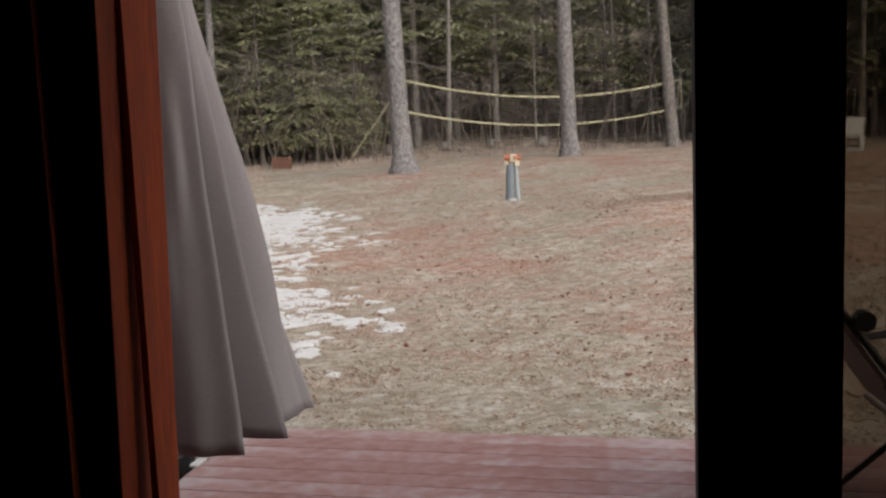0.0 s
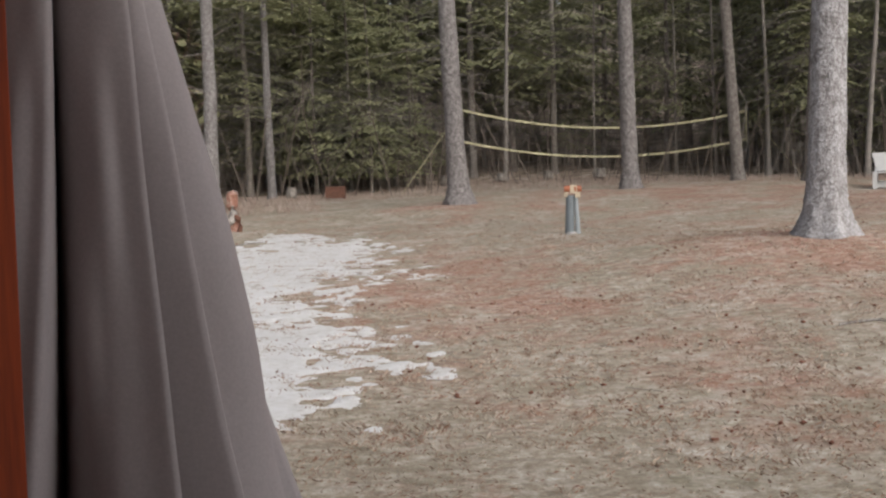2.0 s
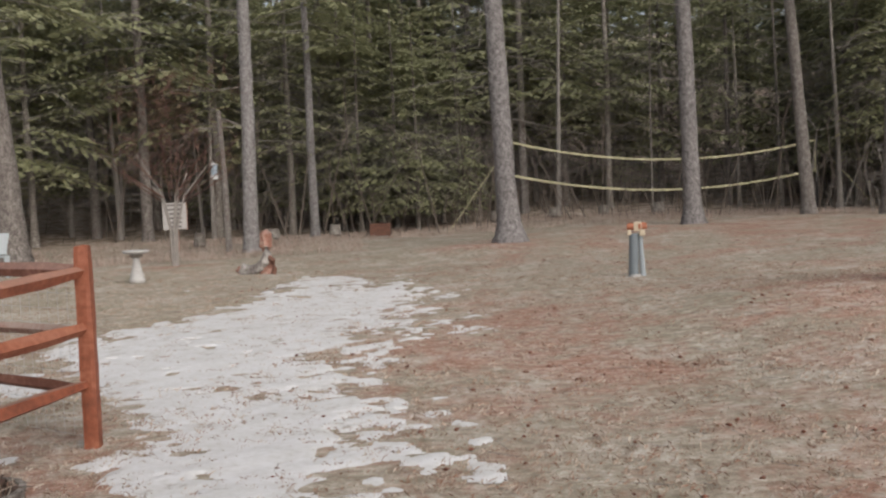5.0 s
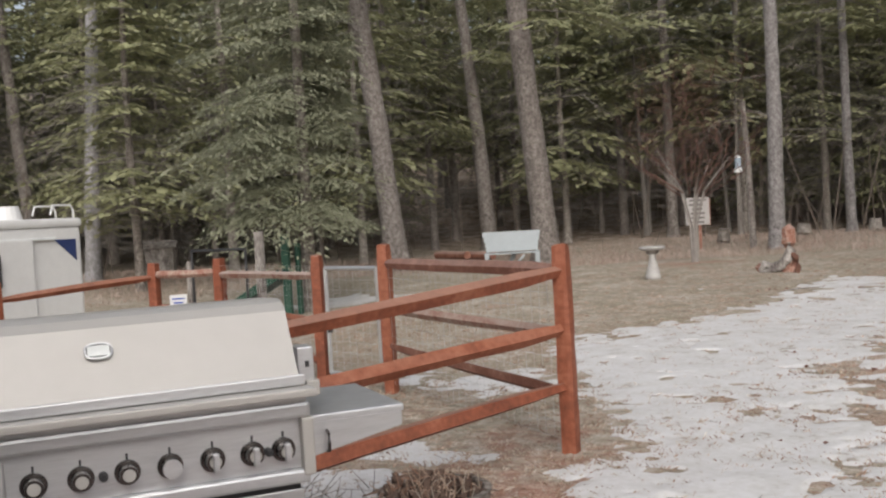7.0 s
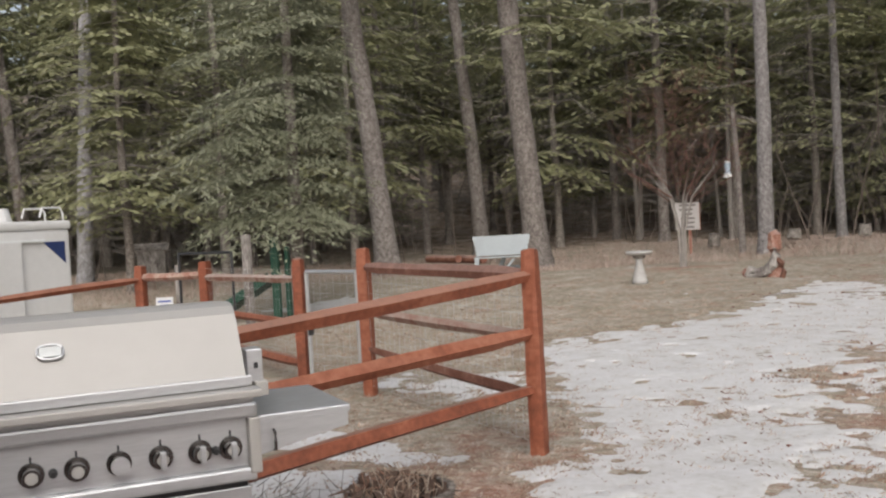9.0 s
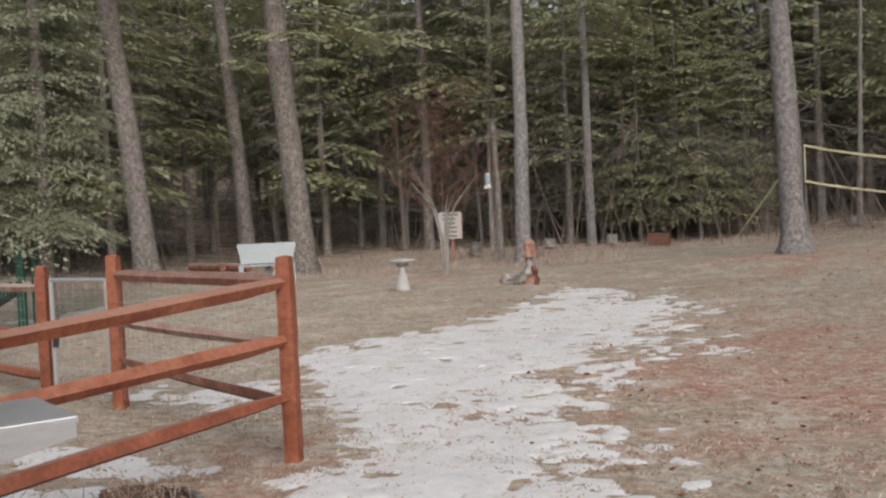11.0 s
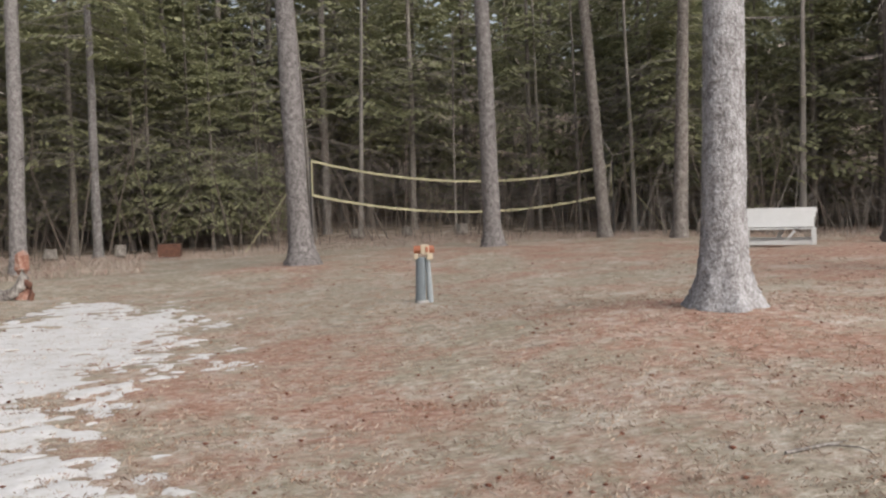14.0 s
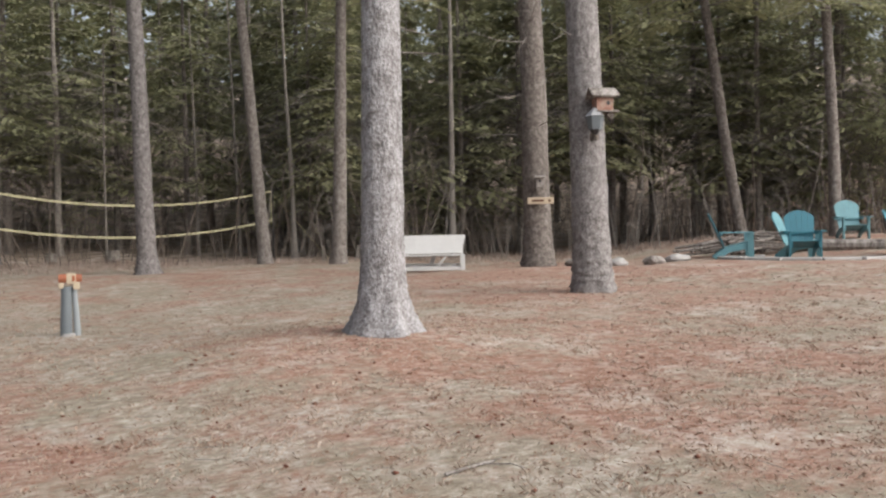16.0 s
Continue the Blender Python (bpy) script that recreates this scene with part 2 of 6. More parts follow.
def ground_material():
    m = bpy.data.materials.new("lawn")
    m.use_nodes = True
    n, l = m.node_tree.nodes, m.node_tree.links
    b = n["Principled BSDF"]
    b.inputs["Roughness"].default_value = 0.95
    tc = n.new("ShaderNodeTexCoord")

    def tex(scale, detail=4, rough=0.6, stretch=(1, 1, 1)):
        mp = n.new("ShaderNodeMapping")
        mp.inputs["Scale"].default_value = stretch
        l.new(tc.outputs["Object"], mp.inputs[0])
        t = n.new("ShaderNodeTexNoise")
        t.inputs["Scale"].default_value, t.inputs["Detail"].default_value, t.inputs["Roughness"].default_value = scale, detail, rough
        l.new(mp.outputs[0], t.inputs[0])
        return t.outputs[0]

    def ramp(v, stops):
        r = n.new("ShaderNodeValToRGB")
        while len(r.color_ramp.elements) < len(stops):
            r.color_ramp.elements.new(0.5)
        for e, (p, c) in zip(r.color_ramp.elements, stops):
            e.position, e.color = p, c
        l.new(v, r.inputs[0])
        return r.outputs[0]

    def mixc(f, a, c):
        x = n.new("ShaderNodeMix")
        x.data_type = "RGBA"
        l.new(f, x.inputs["Factor"])
        l.new(a, x.inputs["A"])
        l.new(c, x.inputs["B"])
        return x.outputs["Result"]

    def mth(op, a, c, clampit=False):
        x = n.new("ShaderNodeMath")
        x.operation, x.use_clamp = op, clampit
        for i, v in enumerate((a, c)):
            if isinstance(v, (int, float)):
                x.inputs[i].default_value = v
            else:
                l.new(v, x.inputs[i])
        return x.outputs[0]

    straw = ramp(tex(7, 10, 0.86, (1, 1.3, 1)), [(0.38, (0.14, 0.115, 0.085, 1)), (0.5, (0.262, 0.22, 0.168, 1)), (0.60, (0.45, 0.41, 0.35, 1))])
    needle = ramp(tex(9, 10, 0.86, (1, 1.3, 1)), [(0.38, (0.13, 0.045, 0.028, 1)), (0.5, (0.265, 0.13, 0.09, 1)), (0.60, (0.43, 0.33, 0.27, 1))])
    moss = ramp(tex(10, 9, 0.85), [(0.38, (0.10, 0.09, 0.06, 1)), (0.5, (0.20, 0.175, 0.12, 1)), (0.61, (0.36, 0.32, 0.26, 1))])
    sx = n.new("ShaderNodeSeparateXYZ")
    l.new(tc.outputs["Object"], sx.inputs[0])
    bias = mth("MULTIPLY", mth("SUBTRACT", sx.outputs[0], 0.5), 0.004)
    for px, py, pr in ((1.0, 21.0, 2.2), (5.6, 24.2, 3.2), (9.5, 12.6, 2.6), (4.75, 9.5, 1.6), (12.6, 18.0, 3.6), (0.1, 10.8, 1.8), (0.3, 7.6, 1.5), (6.5, 5.5, 3.2), (-6.3, 20.8, 1.8), (-3.0, 5.4, 1.2)):
        dx, dy = mth("SUBTRACT", sx.outputs[0], px), mth("SUBTRACT", sx.outputs[1], py)
        d2 = mth("DIVIDE", mth("ADD", mth("MULTIPLY", dx, dx), mth("MULTIPLY", dy, dy)), pr * pr)
        bias = mth("ADD", bias, mth("DIVIDE", 0.075, mth("ADD", 1.0, mth("MULTIPLY", d2, d2))))
    f1 = mth("MULTIPLY", mth("SUBTRACT", mth("ADD", mth("ADD", mth("MULTIPLY", tex(0.75, 4), 0.5), mth("MULTIPLY", tex(3.4, 8, 0.8), 0.5)), bias), 0.515), 9.0, True)
    f2 = mth("MULTIPLY", mth("SUBTRACT", tex(1.3, 7, 0.75), 0.49), 7.0, True)
    c = mixc(mth("MULTIPLY", f2, 0.8), straw, moss)
    c = mixc(mth("MULTIPLY", f1, 0.85), c, needle)
    pale = ramp(tex(30, 4, 0.7), [(0.40, (0.33, 0.28, 0.235, 1)), (0.6, (0.55, 0.515, 0.465, 1))])
    tuft = mth("MULTIPLY", mth("SUBTRACT", mth("ADD", mth("MULTIPLY", tex(8.5, 5, 0.7, (1, 0.8, 1)), 0.45), mth("MULTIPLY", tex(1.1, 4, 0.65), 0.55)), 0.51), 9.0, True)
    c = mixc(mth("MULTIPLY", tuft, 0.72), c, pale)
    dark = mth("MULTIPLY", mth("SUBTRACT", tex(16, 3, 0.6), 0.60), 9.0, True)
    spot = ramp(tex(25, 3), [(0.4, (0.13, 0.055, 0.035, 1)), (0.6, (0.22, 0.11, 0.075, 1))])
    c = mixc(mth("MULTIPLY", dark, 0.6), c, spot)
    far = mth("MULTIPLY", mth("SUBTRACT", sx.outputs[1], 29.0), 0.25, True)
    floor_c = ramp(tex(2.0, 6, 0.7), [(0.40, (0.16, 0.115, 0.085, 1)), (0.5, (0.32, 0.25, 0.20, 1)), (0.62, (0.48, 0.41, 0.35, 1))])
    c = mixc(far, c, floor_c)
    l.new(c, b.inputs["Base Color"])
    bp = n.new("ShaderNodeBump")
    bp.inputs["Strength"].default_value, bp.inputs["Distance"].default_value = 0.4, 0.03
    l.new(tex(22, 6, 0.7, (1, 1.4, 1)), bp.inputs["Height"])
    l.new(bp.outputs[0], b.inputs["Normal"])
    return m


# ---- mesh helpers ----
def box(bm, size, at=(0, 0, 0), turn=None, bev=0.0):
    m = Matrix.Translation(at) @ (turn if turn else Matrix()) @ Matrix.Diagonal((*size, 1))
    r = bmesh.ops.create_cube(bm, size=1, matrix=m)
    if bev:
        es = list({e for v in r["verts"] for e in v.link_edges})
        bmesh.ops.bevel(bm, geom=es, offset=bev, segments=2, affect="EDGES", profile=0.6)
    return bm


def rod(bm, p, q, r0, r1=None, seg=8, cap=True):
    p, q = Vector(p), Vector(q)
    r1 = r0 if r1 is None else r1
    d = (q - p)
    m = Matrix.Translation((p + q) / 2) @ d.to_track_quat("Z", "Y").to_matrix().to_4x4()
    bmesh.ops.create_cone(bm, cap_ends=cap, segments=seg, radius1=max(r0, 1e-4), radius2=max(r1, 1e-4), depth=d.length, matrix=m)
    return bm


def tube(bm, pts, r, seg=6):
    rings = []
    pts = [Vector(p) for p in pts]
    rs = r if isinstance(r, (list, tuple)) else [r] * len(pts)
    for i, p in enumerate(pts):
        d = (pts[min(i + 1, len(pts) - 1)] - pts[max(i - 1, 0)]).normalized()
        q = d.to_track_quat("Z", "Y")
        rings.append([bm.verts.new(p + q @ Vector((math.cos(a) * rs[i], math.sin(a) * rs[i], 0))) for a in (2 * math.pi * k / seg for k in range(seg))])
    for a, b in zip(rings, rings[1:]):
        for k in range(seg):
            bm.faces.new((a[k], a[(k + 1) % seg], b[(k + 1) % seg], b[k]))
    bm.faces.new(rings[0][::-1])
    bm.faces.new(rings[-1])
    return bm


def prism(bm, outline, depth, m=None):
    """An outline in x, z given depth along y."""
    m = m or Matrix()
    a = [bm.verts.new(m @ Vector((x, -depth / 2, z))) for x, z in outline]
    b = [bm.verts.new(m @ Vector((x, depth / 2, z))) for x, z in outline]
    bm.faces.new(a)
    bm.faces.new(b[::-1])
    for i in range(len(a)):
        j = (i + 1) % len(a)
        bm.faces.new((a[j], a[i], b[i], b[j]))
    return bm


def mesh_of(name, bm, material, smooth=False):
    bmesh.ops.recalc_face_normals(bm, faces=bm.faces)
    me = bpy.data.meshes.new(name)
    bm.to_mesh(me)
    bm.free()
    me.materials.append(material)
    if smooth:
        me.shade_smooth()
    return me


def part(name, bm, material, parent=None, label="", smooth=False, m=None):
    ob = new(name, mesh_of(name, bm, material, smooth))
    if parent:
        ob.parent = parent
    if m is not None:
        ob.matrix_basis = m
    return tagged(ob, label)


def thing(name, label, category, m=None, group="", kind=""):
    ob = new(name)
    ob.empty_display_size = 0.1
    if m is not None:
        ob.matrix_basis = m
    return tagged(ob, label, category, group, kind)


def arrays_mesh(name, verts, faces, material, smooth=False):
    """A mesh from numpy arrays of corners and equal-sided faces."""
    me = bpy.data.meshes.new(name)
    k = faces.shape[1]
    me.vertices.add(len(verts))
    me.vertices.foreach_set("co", verts.astype(np.float32).ravel())
    me.loops.add(faces.size)
    me.loops.foreach_set("vertex_index", faces.astype(np.int32).ravel())
    me.polygons.add(len(faces))
    me.polygons.foreach_set("loop_start", np.arange(0, faces.size, k, dtype=np.int32))
    me.update(calc_edges=True)
    me.validate()
    me.materials.append(material)
    if smooth:
        me.shade_smooth()
    return me


B = lambda: bmesh.new()

# ---- ground ----
ANCHORS = [(0, 3, 0), (-2.45, 5.7, 0.03), (0, 7, 0.02), (-1, 12, 0.05), (-2.8, 18.2, 0.1), (2.38, 13.5, 0.27), (4.75, 9.7, 0.48), (5, 7.5, 0.25),
           (1.03, 21.6, 0.42), (6.05, 25.7, 0.5), (9.8, 27.8, 0.58), (9.9, 13, 0.46), (12.9, 18.8, 0.62), (12.8, 21.8, 0.36), (11.1, 25.5, 0.58),
           (-3.8, 18, 0.2), (-5.78, 17.1, 0.18), (-10.1, 20.2, 0.12), (-10.9, 23.8, 0.1), (-13.7, 21, 0.2), (-6.3, 21.2, 0.2), (-3, 29, 0.3),
           (15.5, 15, 0.72), (23, 20, 1.1), (0, -8, 0), (-8, -8, 0), (10, 0, 0.2), (-9.8, 9.3, -0.1), (-13, 10, -0.5), (-6, 8, 0), (-13, 15, -0.2), (-25, 21, 0.3), (5, 34, 0.6), (-10, 34, 0.35)]
AN = np.array(ANCHORS)


def heights(x, y):
    x, y = np.asarray(x, float), np.asarray(y, float)
    d2 = (x[..., None] - AN[:, 0]) ** 2 + (y[..., None] - AN[:, 1]) ** 2
    w = 1 / (d2 + 1.2) ** 1.6
    z = (w * AN[:, 2]).sum(-1) / w.sum(-1)
    r = np.hypot(x, y)
    z = z + np.clip((r - 35) / 12, 0, 1) ** 1.3 * 1.2 * (y > 0) + np.clip((r - 44) / 70, 0, 1) * 17 * (y > 0)
    return z


def gz(x, y):
    return float(heights(x, y))


def axis(lo, hi, step, far):
    a = np.arange(lo, hi, step)
    g = np.cumsum(step * 1.25 ** np.arange(1, 26))
    g = g[g < far]
    return np.concatenate([(lo - g)[::-1], a, hi - step + g])


gx, gy = axis(-22, 28, 0.4, 420), axis(-4, 44, 0.4, 420)
XX, YY = np.meshgrid(gx, gy)
ZZ = heights(XX, YY)
rg = np.random.RandomState(5)
ZZ = ZZ + rg.normal(0, 0.006, ZZ.shape) * (np.hypot(XX, YY) < 50)
gv = np.stack([XX, YY, ZZ], -1).reshape(-1, 3)
nx, ny = len(gx), len(gy)
ii = (np.arange(ny - 1)[:, None] * nx + np.arange(nx - 1)).ravel()
gf = np.stack([ii, ii + 1, ii + nx + 1, ii + nx], 1)
LAWN = ground_material()
ground = new("ground", arrays_mesh("ground", gv, gf, LAWN, True))
tagged(ground, "dry winter lawn of straw and rust-brown needles", "ground", "", "structure")

# ---- house, in its own frame: x along the wall, y outward ----
HOUSE = Matrix.Translation((-0.577, -1.05, 0)) @ Matrix.Rotation(radians(-18), 4, "Z")
DZ = 0.12


def hpart(name, size, at, material, label, category, bev=0.0):
    ob = part(name, box(B(), size, at, None, bev), material, None, label, False, HOUSE)
    return tagged(ob, "", category, "", "structure")


hpart("wall_left", (3.4, 0.155, 2.9), (-1.72, -0.082, 1.35), SIDING, "dark red wooden house wall beside the door", "wall")
# Post stands against the light; its shade is in the near-black colour.
hpart("wall_post", (0.178, 0.155, 2.9), (0.918, -0.082, 1.35), UNLIT, "door post between door and window, near-black as unlit", "wall")
hpart("wall_right", (2.4, 0.155, 2.9), (3.6, -0.082, 1.35), SIDING, "dark red wooden house wall beside the window", "wall")
hpart("wall_above_door", (0.829, 0.155, 0.62), (0.4145, -0.082, 2.49), SIDING, "dark red wall above the open door", "wall")
hpart("wall_above_window", (1.37, 0.155, 0.62), (1.712, -0.082, 2.49), SIDING, "dark red wall above the window", "wall")
hpart("wall_below_window", (1.37, 0.155, 0.22), (1.712, -0.082, 0.01), SIDING, "dark red wall below the window", "wall")
hpart("wall_west", (0.15, 5, 2.9), (-3.5, -2.66, 1.35), UNLIT, "dark inner wall", "wall")
hpart("wall_east", (0.15, 5, 2.9), (4.88, -2.66, 1.35), UNLIT, "dark inner wall", "wall")
hpart("wall_back", (8.53, 0.15, 2.9), (0.69, -5.24, 1.35), UNLIT, "dark inner back wall", "wall")
hpart("floor", (8.2, 5, 0.1), (0.69, -2.66, DZ - 0.05), UNLIT, "dark floor inside the house", "floor")
hpart("ceiling", (8.6, 5.4, 0.12), (0.69, -2.66, 2.87), UNLIT, "dark ceiling", "ceiling")
hpart("lining", (3.3, 0.02, 2.7), (-1.83, -0.174, 1.4), UNLIT, "inner wall lining coloured near-black as unlit", "wall")
dj = thing("door_frame", "reddish-brown stained cedar frame of the open door", "door frame", HOUSE, "", "structure")
part("jamb", box(B(), (0.035, 0.175, 2.2), (-0.014, -0.09, 1.18), Matrix.Rotation(radians(1.6), 4, "Y"), 0.003), JAMB, dj)
part("trim", box(B(), (0.045, 0.02, 2.2), (-0.085, -0.196, 1.18), None, 0.003), JAMB, dj)
part("lintel", box(B(), (0.80, 0.15, 0.03), (0.42, -0.085, 2.19), None, 0.003), JAMB, dj)
part("threshold", box(B(), (0.80, 0.17, 0.02), (0.42, -0.082, DZ + 0.012), None, 0.004), GALV, dj)
part("stop", box(B(), (0.012, 0.03, 2.2), (0.022, -0.11, 1.18), None, 0.002), JAMB, dj)
win = thing("window_1", "tinted fixed window panel beside the door", "window", HOUSE, "", "structure")
part("pane", box(B(), (1.388, 0.008, 2.03), (1.702, -0.06, 1.15)), GLASS, win).visible_shadow = False
part("window_frame", box(box(B(), (1.36, 0.05, 0.03), (1.712, -0.06, 0.137)), (1.36, 0.05, 0.03), (1.712, -0.06, 2.16)), BLACK, win)

roof = hpart("roof", (8.7, 5.4, 0.14), (0.69, -2.75, 3.0), SIDING, "plain house roof", "roof")

# deck boards
deck = thing("deck", "worn dusty-red painted wooden deck at the back door", "deck", HOUSE, "", "structure")
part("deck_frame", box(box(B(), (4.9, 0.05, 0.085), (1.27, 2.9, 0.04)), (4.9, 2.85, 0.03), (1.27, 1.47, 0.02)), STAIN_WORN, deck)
BOARD_W = 0.14
rb = random.Random(4)


def board_mesh(length):
    return mesh_of("board", box(B(), (length, BOARD_W - 0.006, 0.035), (0, 0, 0), None, 0.004), DECK_PAINT)


BOARDS = {}
for i in range(21):
    y = 0.075 + i * BOARD_W
    cut = 1.27 if i % 2 == 0 else 1.13
    if i > 17:
        cut = 1.22 - 0.02 * (i - 18)
    for a, b in ((-1.2 + rb.uniform(-0.015, 0.01), cut - 0.002), (cut + 0.002, 3.7)):
        key = round(b - a, 3)
        if key not in BOARDS:
            BOARDS[key] = board_mesh(b - a)
        o = new("board", BOARDS[key])
        o.parent = deck
        o.matrix_basis = pose((a + b) / 2, y, DZ - 0.0175 + rb.uniform(-0.001, 0.001))


# ---- trees ----
def trunk_mesh(name, base_r, top, h, material, seed, flare=0.9, seg=20, rings=40, lean=(0, 0), rough=0.03, flare_h=0.45, root=0.45):
    """A tapered trunk from the ground, with a root flare and an uneven skin."""
    rs = np.random.RandomState(seed)
    zs = np.concatenate([np.linspace(-0.15, 1.0, rings // 3, endpoint=False), np.linspace(1.0, h, rings - rings // 3)])
    a = np.linspace(0, 2 * np.pi, seg, endpoint=False)
    lobes = sum(rs.uniform(0.3, 1) * np.cos(k * a + rs.uniform(0, 6.3)) for k in (3, 5, 7)) / 2.2
    v = []
    wob = rs.uniform(-1, 1, 4)
    for z in zs:
        f = z / h
        r = base_r * (1 - f) + top * f
        fl = np.exp(-max(z, 0) / (flare_h * max(0.5, base_r * 3.2)))
        rad = r * (1 + flare * fl * (1 + root * lobes)) + rs.normal(0, rough * base_r, seg) * (1 + 1.0 * fl)
        cx = lean[0] * z + 0.04 * math.sin(z * 0.6 + wob[0] * 3) * wob[1] * min(z, 3) / 3
        cy = lean[1] * z + 0.04 * math.sin(z * 0.5 + wob[2] * 3) * wob[3] * min(z, 3) / 3
        v.append(np.stack([cx + rad * np.cos(a), cy + rad * np.sin(a), np.full(seg, z)], 1))
    v = np.concatenate(v)
    i = np.arange(len(zs) - 1)[:, None] * seg
    k = np.arange(seg)[None, :]
    f = np.stack([i + k, i + (k + 1) % seg, i + seg + (k + 1) % seg, i + seg + k], -1).reshape(-1, 4)
    return arrays_mesh(name, v, f, material, True)


def boughs(rs, z0, h, radius, n, per, size, lean=(0, 0), droop=0.35, power=0.75, short=None, m=4):
    """Needle fans in whorls and their limbs: returns spray corners (n, 4, 3) and limb segments (p, q, r)."""
    zs = z0 + (h - z0) * rs.uniform(0, 1, n) ** 1.15
    zs = np.where(rs.uniform(0, 1, n) < 0.75, np.round(zs / 0.5) * 0.5 + rs.normal(0, 0.05, n), zs)
    az = rs.uniform(0, 2 * np.pi, n)
    L = radius * (np.clip(1 - (zs - z0) / (h - z0 + 0.3), 0.04, 1)) ** power * rs.uniform(0.5, 1.2, n)
    if short:
        L = L * (1 - short[1] * np.clip(np.cos(az - short[0]), 0, 1))
    up = rs.uniform(-0.05, 0.25, n)
    nt = per // m
    b = np.repeat(np.arange(n), nt * m)
    tw = np.tile(np.repeat(np.arange(nt), m), n)
    j = np.tile(np.arange(m), n * nt)
    per_twig = lambda v: np.repeat(v, m)
    t = (tw + 0.5) / nt * 0.82 + 0.16 + per_twig(rs.normal(0, 0.03, n * nt))
    sign = np.where(tw % 2 == 0, 1.0, -1.0)
    out = np.stack([np.cos(az), np.sin(az), 0 * az], 1)
    side = np.stack([-np.sin(az), np.cos(az), 0 * az], 1)

    def along(bi, tt):
        p = out[bi] * (L[bi] * tt)[:, None]
        p[:, 2] = zs[bi] + L[bi] * (up[bi] * tt - droop * tt ** 2)
        p[:, 0] += lean[0] * zs[bi]
        p[:, 1] += lean[1] * zs[bi]
        return p

    width = (0.36 * L[b] * np.sin(np.clip(t, 0, 1) * 2.5 + 0.25) + 0.10) * per_twig(rs.uniform(0.6, 1.25, n * nt))
    s = (j + 0.4) / m
    c = along(b, t) + side[b] * (sign * s * width)[:, None] + out[b] * (0.55 * s * width)[:, None]
    c[:, 2] += per_twig(rs.normal(0, 0.035, n * nt)) - 0.30 * s ** 1.5 * width
    d = out[b] * 0.6 + side[b] * (sign * 0.75)[:, None] + per_twig(rs.normal(0, 0.12, n * nt))[:, None] * side[b] + rs.normal(0, 0.13 if m < 7 else 0.32, (len(b), 3))
    d[:, 2] -= 0.18 + 0.35 * s
    d /= np.linalg.norm(d, axis=1)[:, None]
    w = np.cross(d, rs.normal(0, 0.3, (len(b), 3)) + np.array([0, 0, 1.0]))
    w /= np.linalg.norm(w, axis=1)[:, None] + 1e-9
    ln = np.maximum(size * rs.uniform(0.7, 1.3, len(b)), width * (1.3 if m < 7 else 0.9) / m)
    wd = ln * (rs.uniform(0.2, 0.36, len(b)) if m < 7 else rs.uniform(0.12, 0.24, len(b)))
    q = np.stack([c - d * (ln * 0.45)[:, None], c + w * wd[:, None] - d * (ln * 0.05)[:, None], c + d * (ln * 0.55)[:, None], c - w * wd[:, None] + d * (ln * 0.1)[:, None]], 1)
    limbs = []
    for k in (0, 1):
        t0, t1 = np.full(n, 0.0 + 0.5 * k), np.full(n, 0.5 + 0.45 * k)
        limbs.append((along(np.arange(n), t0), along(np.arange(n), t1), (0.008 + 0.007 * L) * (1 - 0.5 * k), (0.008 + 0.007 * L) * (0.5 - 0.4 * k)))
    return q, limbs


def dead_limbs(rs, z0, z1, n, length, lean=(0, 0), r=0.012):
    """Bare broken lower limbs."""
    z = rs.uniform(z0, z1, n)
    az = rs.uniform(0, 2 * np.pi, n)
    L = length * rs.uniform(0.3, 1.2, n)
    p = np.stack([lean[0] * z, lean[1] * z, z], 1)
    q = p + np.stack([np.cos(az) * L * 0.6, np.sin(az) * L * 0.6, L * rs.uniform(-0.15, 0.25, n)], 1)
    e = q + np.stack([np.cos(az + rs.normal(0, 0.4, n)) * L * 0.5, np.sin(az + rs.normal(0, 0.4, n)) * L * 0.5, L * rs.uniform(-0.35, 0.15, n)], 1)
    f = q + np.stack([np.cos(az + rs.normal(0, 0.9, n)) * L * 0.35, np.sin(az + rs.normal(0, 0.9, n)) * L * 0.35, L * rs.uniform(-0.3, 0.3, n)], 1)
    o = np.ones(n)
    if length > 1.6:
        g = e + np.stack([np.cos(az) * L * 0.3, np.sin(az) * L * 0.3, -L * rs.uniform(0.1, 0.45, n)], 1)
        more = [(e, g, o * r * 0.4, o * r * 0.15)]
        for _ in range(3):
            u = rs.uniform(0.15, 0.95, n)[:, None]
            m0 = q * (1 - u) + e * u
            more.append((m0, m0 + rs.normal(0, 0.13, (n, 3)) * length - np.array([0, 0, 0.08]), o * r * 0.3, o * r * 0.12))
        return [(p, q, o * r, o * r * 0.7), (q, e, o * r * 0.7, o * r * 0.4), (q, f, o * r * 0.5, o * r * 0.15)] + more
    return [(p, q, o * r, o * r * 0.7), (q, e, o * r * 0.7, o * r * 0.2), (q, f, o * r * 0.5, o * r * 0.15)]


